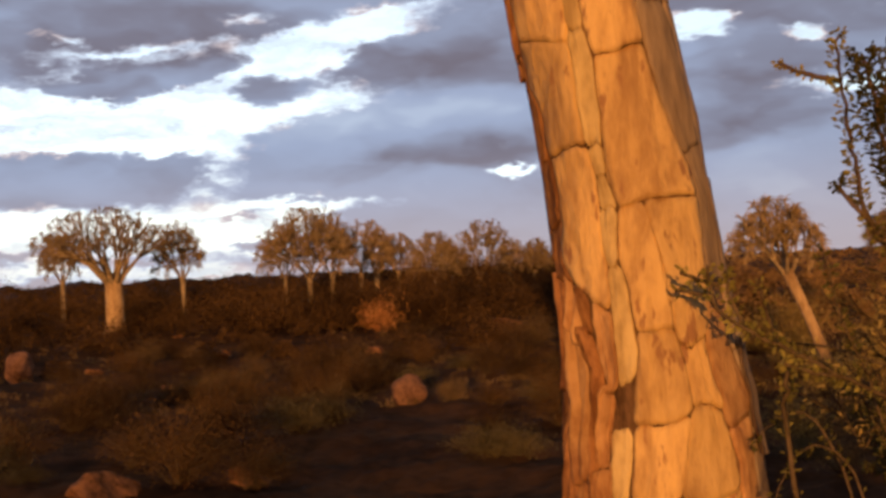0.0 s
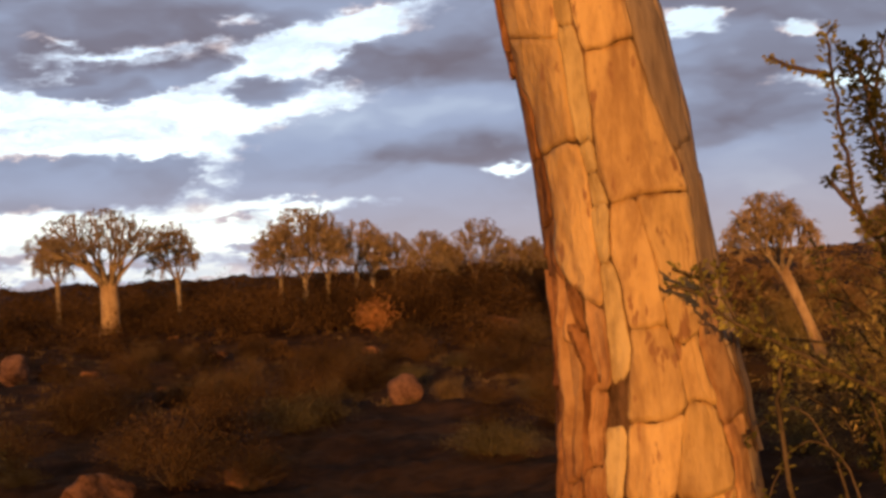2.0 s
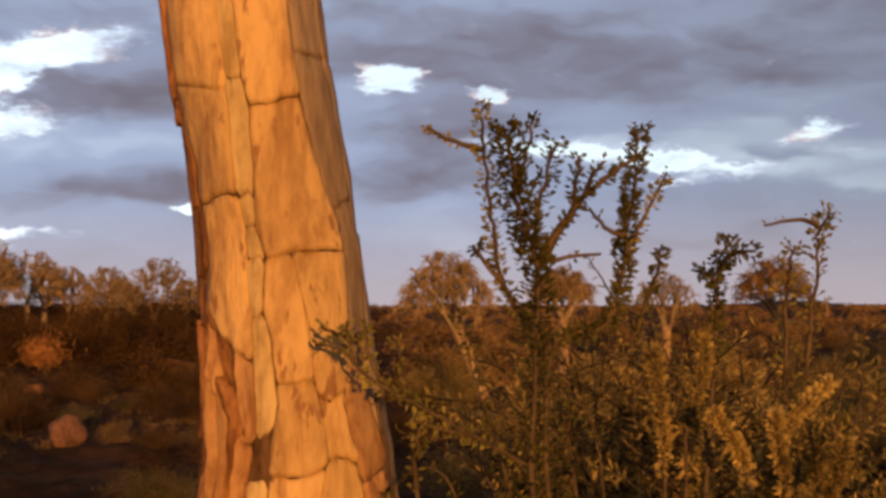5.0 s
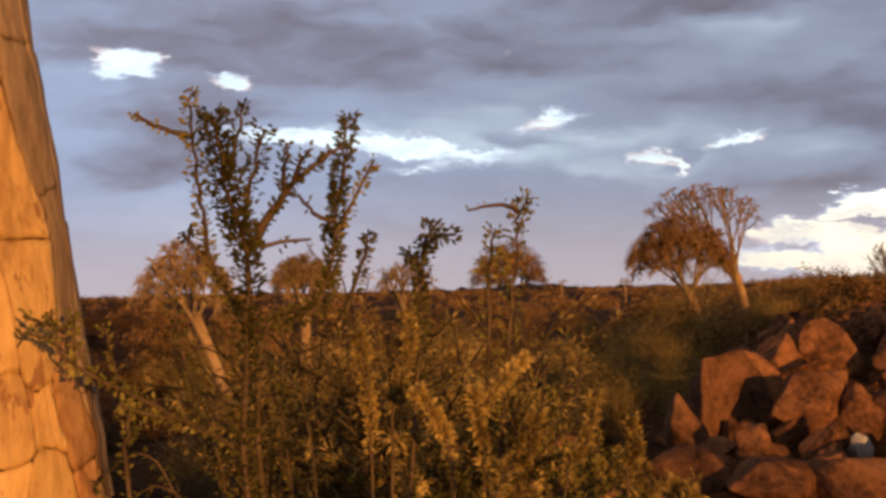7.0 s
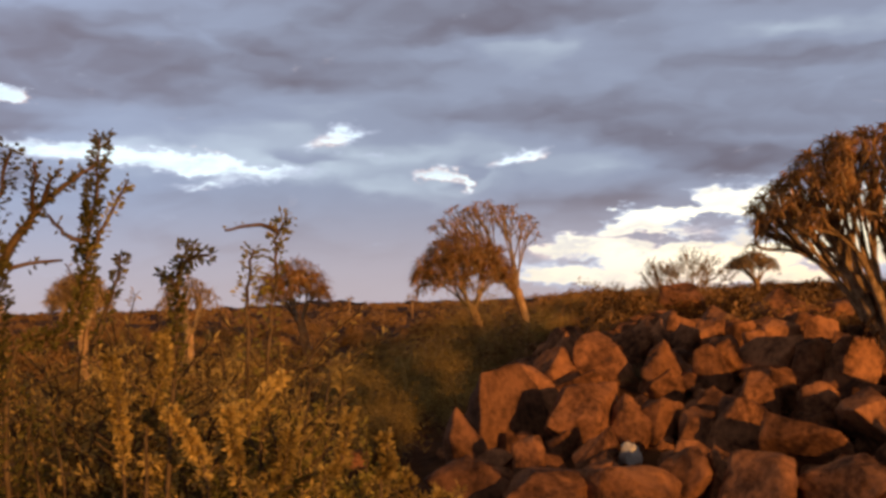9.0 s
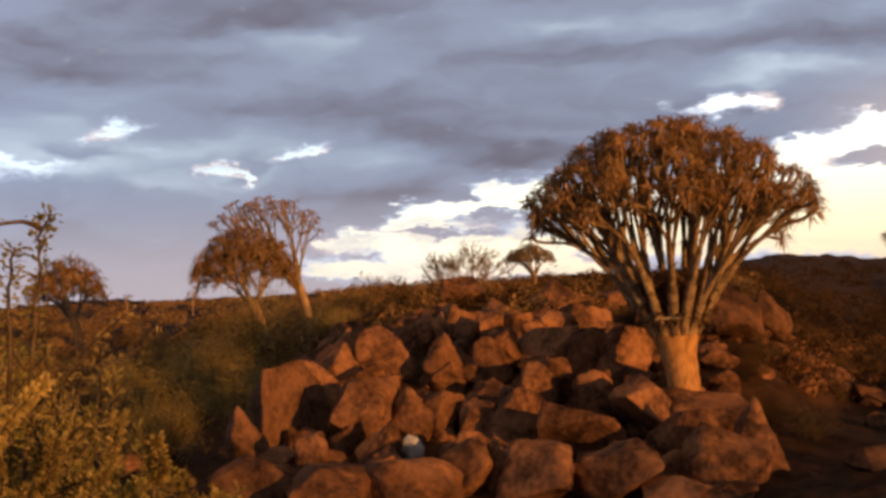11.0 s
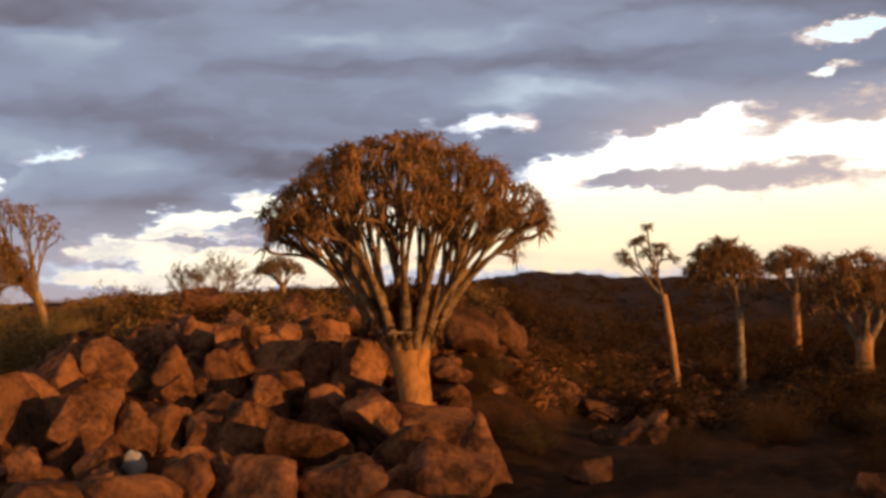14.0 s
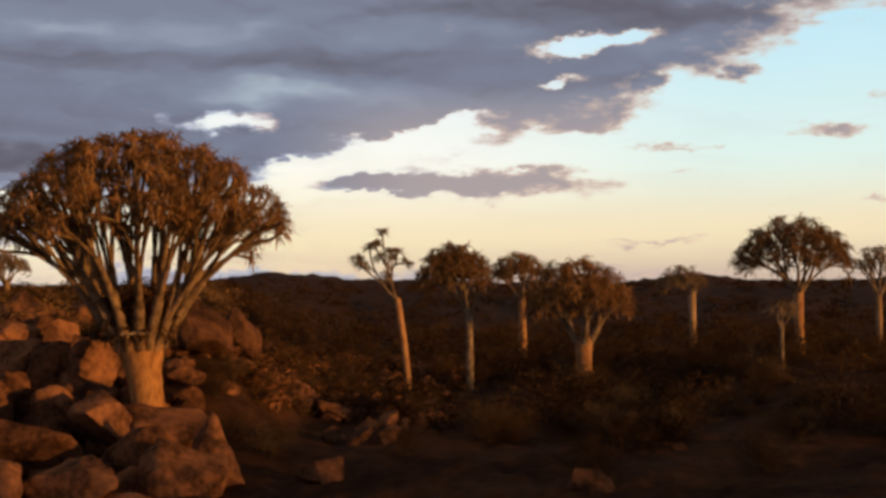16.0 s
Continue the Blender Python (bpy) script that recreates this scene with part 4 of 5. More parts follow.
for k in range(5):
    g = Geo()
    a = k * math.tau / 5 + 0.4
    out = Vector((math.cos(a), math.sin(a), 0))
    p1 = centre + out * 0.45 + Vector((0, 0, 0.45))
    g.tube([centre + out * 0.06, centre + out * 0.25 + Vector((0, 0, 0.2)), p1], [0.11, 0.085, 0.07], 9, cap=False)
    for s in range(5):
        b = a + (s - 2) * 0.45
        e = p1 + Vector((math.cos(b) * rng.uniform(0.3, 0.8), math.sin(b) * rng.uniform(0.3, 0.8), rng.uniform(0.7, 1.0)))
        g.tube([p1, p1.lerp(e, 0.5) + Vector((0, 0, -0.05)), e], [0.05, 0.035, 0.022], 7)
        for q in range(18):
            c = q * 2.4 + rng.random()
            crown.leaf(e, (math.cos(c), math.sin(c), rng.uniform(0.0, 1.1)), rng.uniform(0.2, 0.3), 0.035, rng.uniform(0.05, 0.3))
    part("limb", g, M_LIMB, near_tree)
part("crown", crown, M_LEAF, near_tree, smooth=False)


# ---- boulders ----
def boulder_mesh(seed, mat):
    """An angular block with flat broken faces and worn edges."""
    rng = random.Random(seed)
    bm = bmesh.new()
    for i in range(13):
        v = Vector((rng.gauss(0, 1), rng.gauss(0, 1), rng.gauss(0, 1))).normalized()
        k = max(abs(v.x), abs(v.y), abs(v.z)) ** 0.5
        bm.verts.new(v / k * rng.uniform(0.46, 0.60))
    hull = bmesh.ops.convex_hull(bm, input=bm.verts)
    loose = [e for e in hull["geom_interior"] + hull["geom_unused"] if isinstance(e, bmesh.types.BMVert)]
    bmesh.ops.delete(bm, geom=list(set(loose)), context="VERTS")
    bmesh.ops.dissolve_limit(bm, angle_limit=radians(18), verts=bm.verts, edges=bm.edges)
    bmesh.ops.bevel(bm, geom=list(bm.edges), offset=0.055, segments=3, profile=0.55, affect="EDGES", clamp_overlap=True)
    for _ in range(3):
        bmesh.ops.triangulate(bm, faces=bm.faces)
        bmesh.ops.subdivide_edges(bm, edges=[e for e in bm.edges if e.calc_length() > 0.11], cuts=1, use_grid_fill=True)
    bmesh.ops.triangulate(bm, faces=bm.faces)
    off = Vector((seed * 3.7, seed * 1.3, 0))
    for v in bm.verts:
        n = noise.fractal(v.co * 2.2 + off, 1.0, 2.0, 3)
        rough = noise.fractal(v.co * 8 + off, 1.0, 2.0, 3)
        # a few splits along one plane
        split = max(0.0, 1 - abs(noise.noise(Vector((v.co.x * 0.8, v.co.y * 0.8, v.co.z * 3.2)) + off)) * 14)
        v.co += v.co.normalized() * (n * 0.055 + rough * 0.018 - split * 0.022)
    for f in bm.faces:
        f.smooth = True
    me = bpy.data.meshes.new("boulder")
    bm.to_mesh(me)
    bm.free()
    me.materials.append(mat)
    return me


ROCKS = [boulder_mesh(100 + s, M_ROCK) for s in range(14)]
DARK_ROCKS = [boulder_mesh(130 + s, M_DARK_ROCK) for s in range(5)]
rock_rng = random.Random(17)


def boulder(az, r, z, wide, tall, label="reddish-brown weathered dolerite boulder in a rock pile", name="boulder", mesh=None, group="boulders"):
    ob = new(name, mesh or rock_rng.choice(ROCKS))
    lo = float(ground_height(*polar(az, r)[:2]))
    bottom = min(z - tall / 2, lo - 0.05)
    ztop = z + tall / 2
    h = (ztop - bottom)
    ob.location = polar(az, r, (ztop + bottom) / 2)
    ob.rotation_euler = (rock_rng.uniform(-0.38, 0.38), rock_rng.uniform(-0.38, 0.38), radians(-az) + rock_rng.choice((0, math.pi)) + rock_rng.uniform(-0.4, 0.4))
    ob.scale = (wide * 1.18, wide * rock_rng.uniform(0.95, 1.35), h * 1.10)
    return tagged(ob, label, "boulder", group)


FRONT_BOULDERS = [
    (43.71, 10.74, 0.10, 0.75, 0.51),
    (46.25, 10.81, 0.10, 0.38, 0.52),
    (47.34, 10.87, 0.11, 0.21, 0.47),
    (49.08, 10.62, 0.04, 0.53, 0.65),
    (51.02, 11.78, 0.31, 0.77, 0.36),
    (52.72, 10.74, 0.06, 0.65, 0.47),
    (55.56, 11.36, 0.20, 0.59, 0.47),
    (57.28, 10.93, 0.09, 0.57, 0.62),
    (58.67, 11.36, 0.20, 0.44, 0.74),
    (40.02, 10.50, 0.08, 0.73, 0.41),
    (39.31, 11.29, 0.27, 0.27, 0.34),
    (36.56, 10.81, 0.18, 0.66, 0.33),
    (54.93, 10.50, -0.04, 0.46, 0.23),
    (57.08, 10.50, -0.09, 0.46, 0.23),
]
MIDDLE_BOULDERS = [
    (53.52, 12.35, 0.41, 0.64, 0.54),
    (56.42, 12.39, 0.41, 0.70, 0.40),
    (48.02, 12.39, 0.45, 0.48, 0.43),
    (46.43, 12.33, 0.44, 0.29, 0.32),
    (44.95, 12.51, 0.49, 0.35, 0.38),
    (42.12, 11.74, 0.36, 0.33, 0.28),
    (41.31, 12.47, 0.51, 0.65, 0.65),
    (36.39, 11.95, 0.45, 0.36, 0.42),
    (38.03, 13.00, 0.58, 0.76, 0.72),
    (39.66, 13.33, 0.73, 0.41, 0.64),
    (49.04, 13.17, 0.62, 0.37, 0.54),
    (49.90, 13.25, 0.64, 0.29, 0.58),
    (51.56, 13.00, 0.56, 0.40, 0.56),
    (43.74, 12.39, 0.47, 0.32, 0.43),
]
BACK_BOULDERS = [
    (42.37, 14.00, 0.90, 0.49, 0.79),
    (41.00, 14.50, 1.01, 0.41, 0.44),
    (40.19, 14.12, 0.94, 0.43, 0.43),
    (44.94, 13.83, 0.83, 0.33, 0.57),
    (47.03, 13.83, 0.82, 0.33, 0.63),
    (47.78, 14.25, 0.91, 0.34, 0.56),
    (49.49, 14.38, 0.93, 0.62, 0.47),
    (50.94, 14.00, 0.84, 0.33, 0.58),
    (51.85, 14.38, 0.91, 0.34, 0.37),
    (53.27, 14.00, 0.83, 0.61, 0.61),
    (43.67, 16.00, 1.20, 0.45, 0.38),
    (44.89, 16.00, 1.19, 0.31, 0.31),
    (45.91, 15.50, 1.13, 0.30, 0.34),
    (46.86, 16.00, 1.18, 0.38, 0.35),
    (48.09, 16.00, 1.17, 0.38, 0.35),
    (48.92, 15.40, 1.10, 0.30, 0.27),
    (49.69, 16.00, 1.16, 0.42, 0.35),
    (50.57, 16.40, 1.19, 0.43, 0.36),
    (51.55, 15.75, 1.12, 0.38, 0.41),
    (52.34, 15.00, 1.04, 0.29, 0.33),
]
FAR_BOULDERS = [
    (49.06, 20.50, 1.48, 0.80, 0.40),
    (50.26, 18.70, 1.33, 0.73, 0.37),
    (45.67, 22.00, 1.64, 0.76, 0.48),
    (57.16, 16.25, 1.13, 0.67, 0.74),
    (47.42, 18.70, 1.36, 0.57, 0.28),
    (51.84, 19.00, 1.34, 0.58, 0.33),
    (58.72, 17.50, 1.20, 0.53, 0.46),
]

for group in (FRONT_BOULDERS, MIDDLE_BOULDERS, BACK_BOULDERS, FAR_BOULDERS):
    for row in group:
        # boulders at the left end and far right get the shade-darkened colour
        dark = row[0] < 39.0 or (row[0] > 56.9 and row[1] > 15)
        boulder(*row, mesh=rock_rng.choice(DARK_ROCKS) if dark else None, label="dark brown shade-coloured boulder beside a rock pile" if dark else "reddish-brown weathered dolerite boulder in a rock pile")


def round_stone_mesh(seed):
    """A worn, rounded stone."""
    bm = bmesh.new()
    bmesh.ops.create_icosphere(bm, subdivisions=4, radius=0.42)
    for v in bm.verts:
        v.co *= 1 + 0.26 * noise.noise(v.co * 2.4 + Vector((seed, 0, 0))) + 0.05 * noise.noise(v.co * 9 + Vector((seed, 3, 0)))
    for f in bm.faces:
        f.smooth = True
    me = bpy.data.meshes.new("stone")
    bm.to_mesh(me)
    bm.free()
    me.materials.append(M_PINK_ROCK)
    return me


ROUND = round_stone_mesh(3)
PALE = round_stone_mesh(5)
PALE.materials[0] = M_PALE_ROCK
boulder(43.55, 11.9, 0.30, 0.21, 0.08, "small pale whitish stone on a boulder ledge", "pale_stone", PALE)
SINGLE = "rounded reddish stone lying alone in dry scrub"
boulder(-1.72, 16.5, 0.14, 0.46, 0.48, SINGLE, mesh=ROUND)
boulder(-18.2, 24.0, 0.36, 0.50, 0.55, SINGLE, mesh=round_stone_mesh(9))
boulder(-15.0, 10.5, 0.02, 0.52, 0.30, SINGLE)
boulder(2.7, 30.0, 0.25, 0.8, 0.5, SINGLE)
boulder(64.15, 15.3, 0.0, 0.36, 0.30, "squarish pale brown stone at the foot of a slim tree")
for k in range(120):
    az, r = rock_rng.uniform(54, 67), rock_rng.uniform(14, 27)
    s = rock_rng.uniform(0.10, 0.36)
    p = on_ground(az, r)
    # two slope stones in three are coloured as if in shade
    boulder(az, r, p.z + s * 0.2, s, s * 0.7, "small reddish-brown stone on the rocky slope", mesh=rock_rng.choice(DARK_ROCKS) if k % 3 else None, group="slope stones")
for k in range(60):
    az, r = rock_rng.uniform(36, 57), rock_rng.uniform(10.6, 14)
    s = rock_rng.uniform(0.18, 0.46)
    p = on_ground(az, r)
    boulder(az, r, p.z + s * 0.10, s, s * rock_rng.uniform(0.6, 1.0), "small reddish-brown rock wedged between boulders", group="slope stones")
rubble = Geo()
RUBBLE_ROCKS = [[tuple(v.co) for v in me.vertices] for me in ROCKS[:6]]
RUBBLE_FACES = [[tuple(f.vertices) for f in me.polygons] for me in ROCKS[:6]]
for k in range(170):
    az, r = rock_rng.uniform(37, 57), rock_rng.uniform(12.2, 19)
    s = rock_rng.uniform(0.20, 0.55)
    turn = Matrix.LocRotScale(on_ground(az, r, s * 0.1), Euler([rock_rng.uniform(-0.5, 0.5), rock_rng.uniform(-0.5, 0.5), rock_rng.uniform(0, math.tau)]), (s, s, s * rock_rng.uniform(0.65, 1.05)))
    first, which = len(rubble.v), k % 6
    rubble.v += [turn @ Vector(c) for c in RUBBLE_ROCKS[which]]
    rubble.f += [tuple(first + i for i in f) for f in RUBBLE_FACES[which]]
for k in range(230):
    az, r = rock_rng.uniform(56.5, 68), rock_rng.uniform(15.5, 30)
    s = rock_rng.uniform(0.14, 0.42)
    turn = Matrix.LocRotScale(on_ground(az, r, s * 0.18), Euler([rock_rng.uniform(-0.5, 0.5), rock_rng.uniform(-0.5, 0.5), rock_rng.uniform(0, math.tau)]), (s, s, s * rock_rng.uniform(0.65, 1.05)))
    first, which = len(rubble.v), k % 6
    rubble.v += [turn @ Vector(c) for c in RUBBLE_ROCKS[which]]
    rubble.f += [tuple(first + i for i in f) for f in RUBBLE_FACES[which]]
tagged(new("rubble", rubble.mesh("rubble", M_ROCK)), "reddish-brown broken rubble filling the rock pile and slope", "rubble", kind="stuff")
for k in range(44):
    az, r = rock_rng.choice((rock_rng.uniform(-20, 8), rock_rng.uniform(60, 90), rock_rng.uniform(30, 40))), rock_rng.uniform(9.5, 34)
    s = rock_rng.uniform(0.12, 0.4)
    if -6 < az < 2 and r < 19:
        r += 12  # the single round stone lies alone
    p = on_ground(az, r)
    # stones right of azimuth 58 have shade in their colour
    boulder(az, r, p.z + s * 0.15, s, s * 0.6, "reddish-brown stone half sunk in dry ground", mesh=rock_rng.choice(DARK_ROCKS) if az > 58 else None, group="scattered stones")


# ---- the near shrub ----
def spray(g, leaves, points, r0, r1, rng, size=0.013, dense=120, spread=0.012, bare=0.0, slim=0.62):
    """A stem through the points with small oval leaves set all along it."""
    pts = [Vector(p) for p in points]
    smooth = []
    for i in range(len(pts) - 1):
        a, b, c, d = pts[max(i - 1, 0)], pts[i], pts[i + 1], pts[min(i + 2, len(pts) - 1)]
        for k in range(4):
            t = k / 4
            smooth.append(0.5 * (2 * b + (c - a) * t + (2 * a - 5 * b + 4 * c - d) * t * t + (3 * b - a - 3 * c + d) * t ** 3))
    smooth.append(pts[-1])
    n = len(smooth) - 1
    g.tube([p + Vector((rng.gauss(0, 0.003), rng.gauss(0, 0.003), 0)) for p in smooth], [r0 + (r1 - r0) * i / n for i in range(n + 1)], 6)
    total = sum((smooth[i + 1] - smooth[i]).length for i in range(n))
    for k in range(int(total * dense)):
        t = bare + (1 - bare) * rng.random()
        i = min(int(t * n), n - 1)
        p = smooth[i].lerp(smooth[i + 1], t * n - i)
        d = (smooth[i + 1] - smooth[i]).normalized()
        a = rng.uniform(0, math.tau)
        s = d.orthogonal().normalized()
        way = s * math.cos(a) + d.cross(s) * math.sin(a) + d * rng.uniform(0.1, 0.9)
        ln = size * rng.uniform(0.7, 1.5)
        leaves.leaf(p + way * rng.uniform(0, spread), way, ln, ln * slim, rng.uniform(-0.1, 0.2), normal=(rng.gauss(0, 1), rng.gauss(0, 1), 1))


shrub_place = polar(20.5, 2.95, 0.0)
shrub = thing("shrub", shrub_place, "tall thorny shrub with upright twigs packed with small olive leaves", "shrub", "near shrubs")
shrub_rng = random.Random(31)


def stem(points, r=2.9, r0=0.006, r1=0.003, dense=420, size=0.014, bare=0.0, spread=0.012, mat=None):
    g, leaves = Geo(), Geo()
    n = len(points) - 1
    swing = shrub_rng.uniform(-0.12, 0.12)
    pts = [polar(a, r + swing * i / n, 1.6 + (z - 1.6) * (r + swing * i / n) / r) - shrub_place for i, (a, z) in enumerate(points)]
    spray(g, leaves, pts, r0, r1, shrub_rng, size, dense, spread, bare)
    ob = part("stem", g, M_TWIG, shrub)
    if dense:
        part("foliage", leaves, mat or M_SHRUB_LEAF, ob, smooth=False)


# stems on the shaded side carry the darker leaf in place of shadow
stem([(20.3, 0.0), (19.9, 0.6), (19.46, 1.153), (19.65, 1.503), (19.76, 1.679), (19.38, 1.780), (18.72, 1.894), (18.42, 2.015)], r0=0.009, r1=0.004, dense=1000, bare=0.2, spread=0.035, mat=M_SHADED_SHRUB_LEAF)
stem([(19.16, 1.578), (18.07, 1.692), (17.83, 1.781), (17.60, 1.869), (17.42, 1.971), (17.36, 2.073)], dense=620, spread=0.018)
stem([(17.42, 1.971), (16.13, 1.990), (14.78, 2.026)], r0=0.007, dense=460, size=0.011, spread=0.004)
stem([(18.89, 1.869), (19.11, 1.945), (19.57, 2.040)], mat=M_SHADED_SHRUB_LEAF)
stem([(19.62, 1.742), (19.84, 1.856), (20.23, 1.919), (20.67, 1.989)], dense=700, spread=0.025, mat=M_SHADED_SHRUB_LEAF)
stem([(19.76, 1.717), (20.83, 1.805), (21.71, 1.861), (23.10, 1.917), (24.32, 1.961)], r0=0.012, dense=480, mat=M_SHADED_SHRUB_LEAF)
stem([(21.34, 1.849), (21.40, 1.906), (21.56, 1.956)], mat=M_SHADED_SHRUB_LEAF)
stem([(21.71, 1.861), (22.10, 1.905), (22.61, 1.940)], dense=200, mat=M_SHADED_SHRUB_LEAF)
stem([(21.2, 0.6), (20.01, 1.465), (22.52, 1.576), (23.35, 1.677), (23.52, 1.777), (23.72, 1.866), (24.13, 2.012)], r0=0.007, dense=700, bare=0.2, spread=0.02, mat=M_SHADED_SHRUB_LEAF)
stem([(23.56, 1.740), (24.33, 1.815), (25.23, 1.915)])
stem([(23.37, 1.778), (22.70, 1.797), (22.03, 1.839)], dense=160, mat=M_SHADED_SHRUB_LEAF)
stem([(20.31, 1.723), (21.31, 1.733), (22.44, 1.737)], r0=0.006, r1=0.003, dense=50, mat=M_SHADED_SHRUB_LEAF)
stem([(23.78, 1.55), (24.79, 1.676), (25.06, 1.745)], dense=600, mat=M_SHADED_SHRUB_LEAF)
stem([(26.6, 1.1), (27.22, 1.473), (27.33, 1.611), (27.41, 1.699), (27.92, 1.767)], r0=0.006, dense=700, spread=0.02, mat=M_SHADED_SHRUB_LEAF)
stem([(27.40, 1.674), (26.91, 1.697), (26.54, 1.697)], mat=M_SHADED_SHRUB_LEAF)
stem([(27.41, 1.699), (28.16, 1.736), (29.15, 1.741)], mat=M_SHADED_SHRUB_LEAF)
stem([(30.4, 1.2), (30.95, 1.512), (31.37, 1.711), (31.47, 1.800), (31.95, 1.838)], r=3.2, r0=0.005, dense=420, spread=0.022)
stem([(31.48, 1.807), (30.80, 1.827), (29.32, 1.815)], r=3.2, r0=0.007, r1=0.003, dense=60)
stem([(30.0, 1.3), (30.11, 1.568), (30.27, 1.691), (30.49, 1.767)], r=3.2, dense=420, spread=0.03)
stem([(18.80, 1.629), (17.33, 1.731), (17.09, 1.756)], dense=250, mat=M_SHADED_SHRUB_LEAF)
stem([(19.21, 1.293), (17.03, 1.351), (14.80, 1.411), (13.20, 1.449), (11.83, 1.504), (11.45, 1.592)], r=2.75, dense=330)
stem([(13.18, 1.437), (12.34, 1.532), (12.27, 1.579)], r=2.75)
stem([(11.84, 1.510), (11.03, 1.535), (10.07, 1.543)], r=2.75, r0=0.006, dense=200)
stem([(11.88, 1.550), (11.06, 1.564), (10.24, 1.583)], r=2.75, r0=0.006, dense=200)
stem([(17.03, 1.351), (15.67, 1.364), (14.31, 1.389)], r=2.75)
stem([(15.0, 1.0), (14.41, 1.267), (14.61, 1.338), (14.14, 1.444), (13.54, 1.552)], r=2.8, dense=220)

stem([(17.5, 0.9), (16.6, 1.16), (15.3, 1.27), (13.9, 1.25), (12.9, 1.20)], r=2.85, r0=0.0035, r1=0.0015, dense=120, mat=M_SHADED_SHRUB_LEAF)
stem([(18.2, 0.8), (17.4, 1.10), (16.0, 1.20), (14.6, 1.17), (13.6, 1.06)], r=2.85, r0=0.003, r1=0.0015, dense=90, mat=M_SHADED_SHRUB_LEAF)
stem([(19.6, 0.7), (18.4, 1.22), (17.2, 1.42), (16.2, 1.62)], r=2.9, r0=0.004, r1=0.002, dense=260, mat=M_SHADED_SHRUB_LEAF)
stem([(20.6, 0.6), (19.2, 1.05), (18.0, 1.24), (16.9, 1.34)], r=3.0, r0=0.005, r1=0.002, dense=160, mat=M_SHADED_SHRUB_LEAF)
stem([(21.0, 0.5), (21.4, 1.1), (20.6, 1.42), (19.0, 1.60)], r=3.0, r0=0.005, r1=0.002, dense=200, mat=M_SHADED_SHRUB_LEAF)
stem([(21.4, 0.5), (22.6, 1.0), (22.4, 1.30), (21.4, 1.42), (20.8, 1.30)], r=2.8, r0=0.003, r1=0.0015, dense=90, mat=M_SHADED_SHRUB_LEAF)

stem([(25.95, 0.5), (25.95, 1.267), (26.25, 1.389), (26.85, 1.499), (26.73, 1.567)], r=2.8, r0=0.005, r1=0.002, dense=560, size=0.013, spread=0.012, bare=0.35, mat=M_DRY_LEAF)
stem([(28.69, 0.5), (28.69, 1.192), (29.70, 1.332), (30.79, 1.410), (31.94, 1.464)], r=2.8, r0=0.005, r1=0.002, dense=560, size=0.013, spread=0.012, bare=0.35, mat=M_DRY_LEAF)
stem([(28.69, 0.5), (28.69, 1.204), (28.19, 1.333), (27.32, 1.401)], r=2.8, r0=0.005, r1=0.002, dense=560, size=0.013, spread=0.012, bare=0.35, mat=M_DRY_LEAF)
stem([(33.66, 0.5), (33.66, 1.167), (34.58, 1.275), (35.05, 1.384)], r=2.8, r0=0.005, r1=0.002, dense=560, size=0.013, spread=0.012, bare=0.35, mat=M_DRY_LEAF)
stem([(30.93, 0.5), (30.93, 1.167), (32.09, 1.251), (32.63, 1.348)], r=2.8, r0=0.005, r1=0.002, dense=560, size=0.013, spread=0.012, bare=0.35, mat=M_DRY_LEAF)
stem([(36.36, 0.5), (36.36, 1.167), (36.78, 1.263), (36.65, 1.335)], r=2.8, r0=0.005, r1=0.002, dense=560, size=0.013, spread=0.012, bare=0.35, mat=M_DRY_LEAF)
stem([(25.19, 0.5), (25.19, 1.244), (25.12, 1.390), (24.80, 1.526)], r=2.8, r0=0.005, r1=0.002, dense=560, size=0.013, spread=0.012, bare=0.35, mat=M_DRY_LEAF)
stem([(30.19, 0.5), (30.19, 1.204), (29.99, 1.313), (29.83, 1.399)], r=2.8, r0=0.005, r1=0.002, dense=560, size=0.013, spread=0.012, bare=0.35, mat=M_DRY_LEAF)


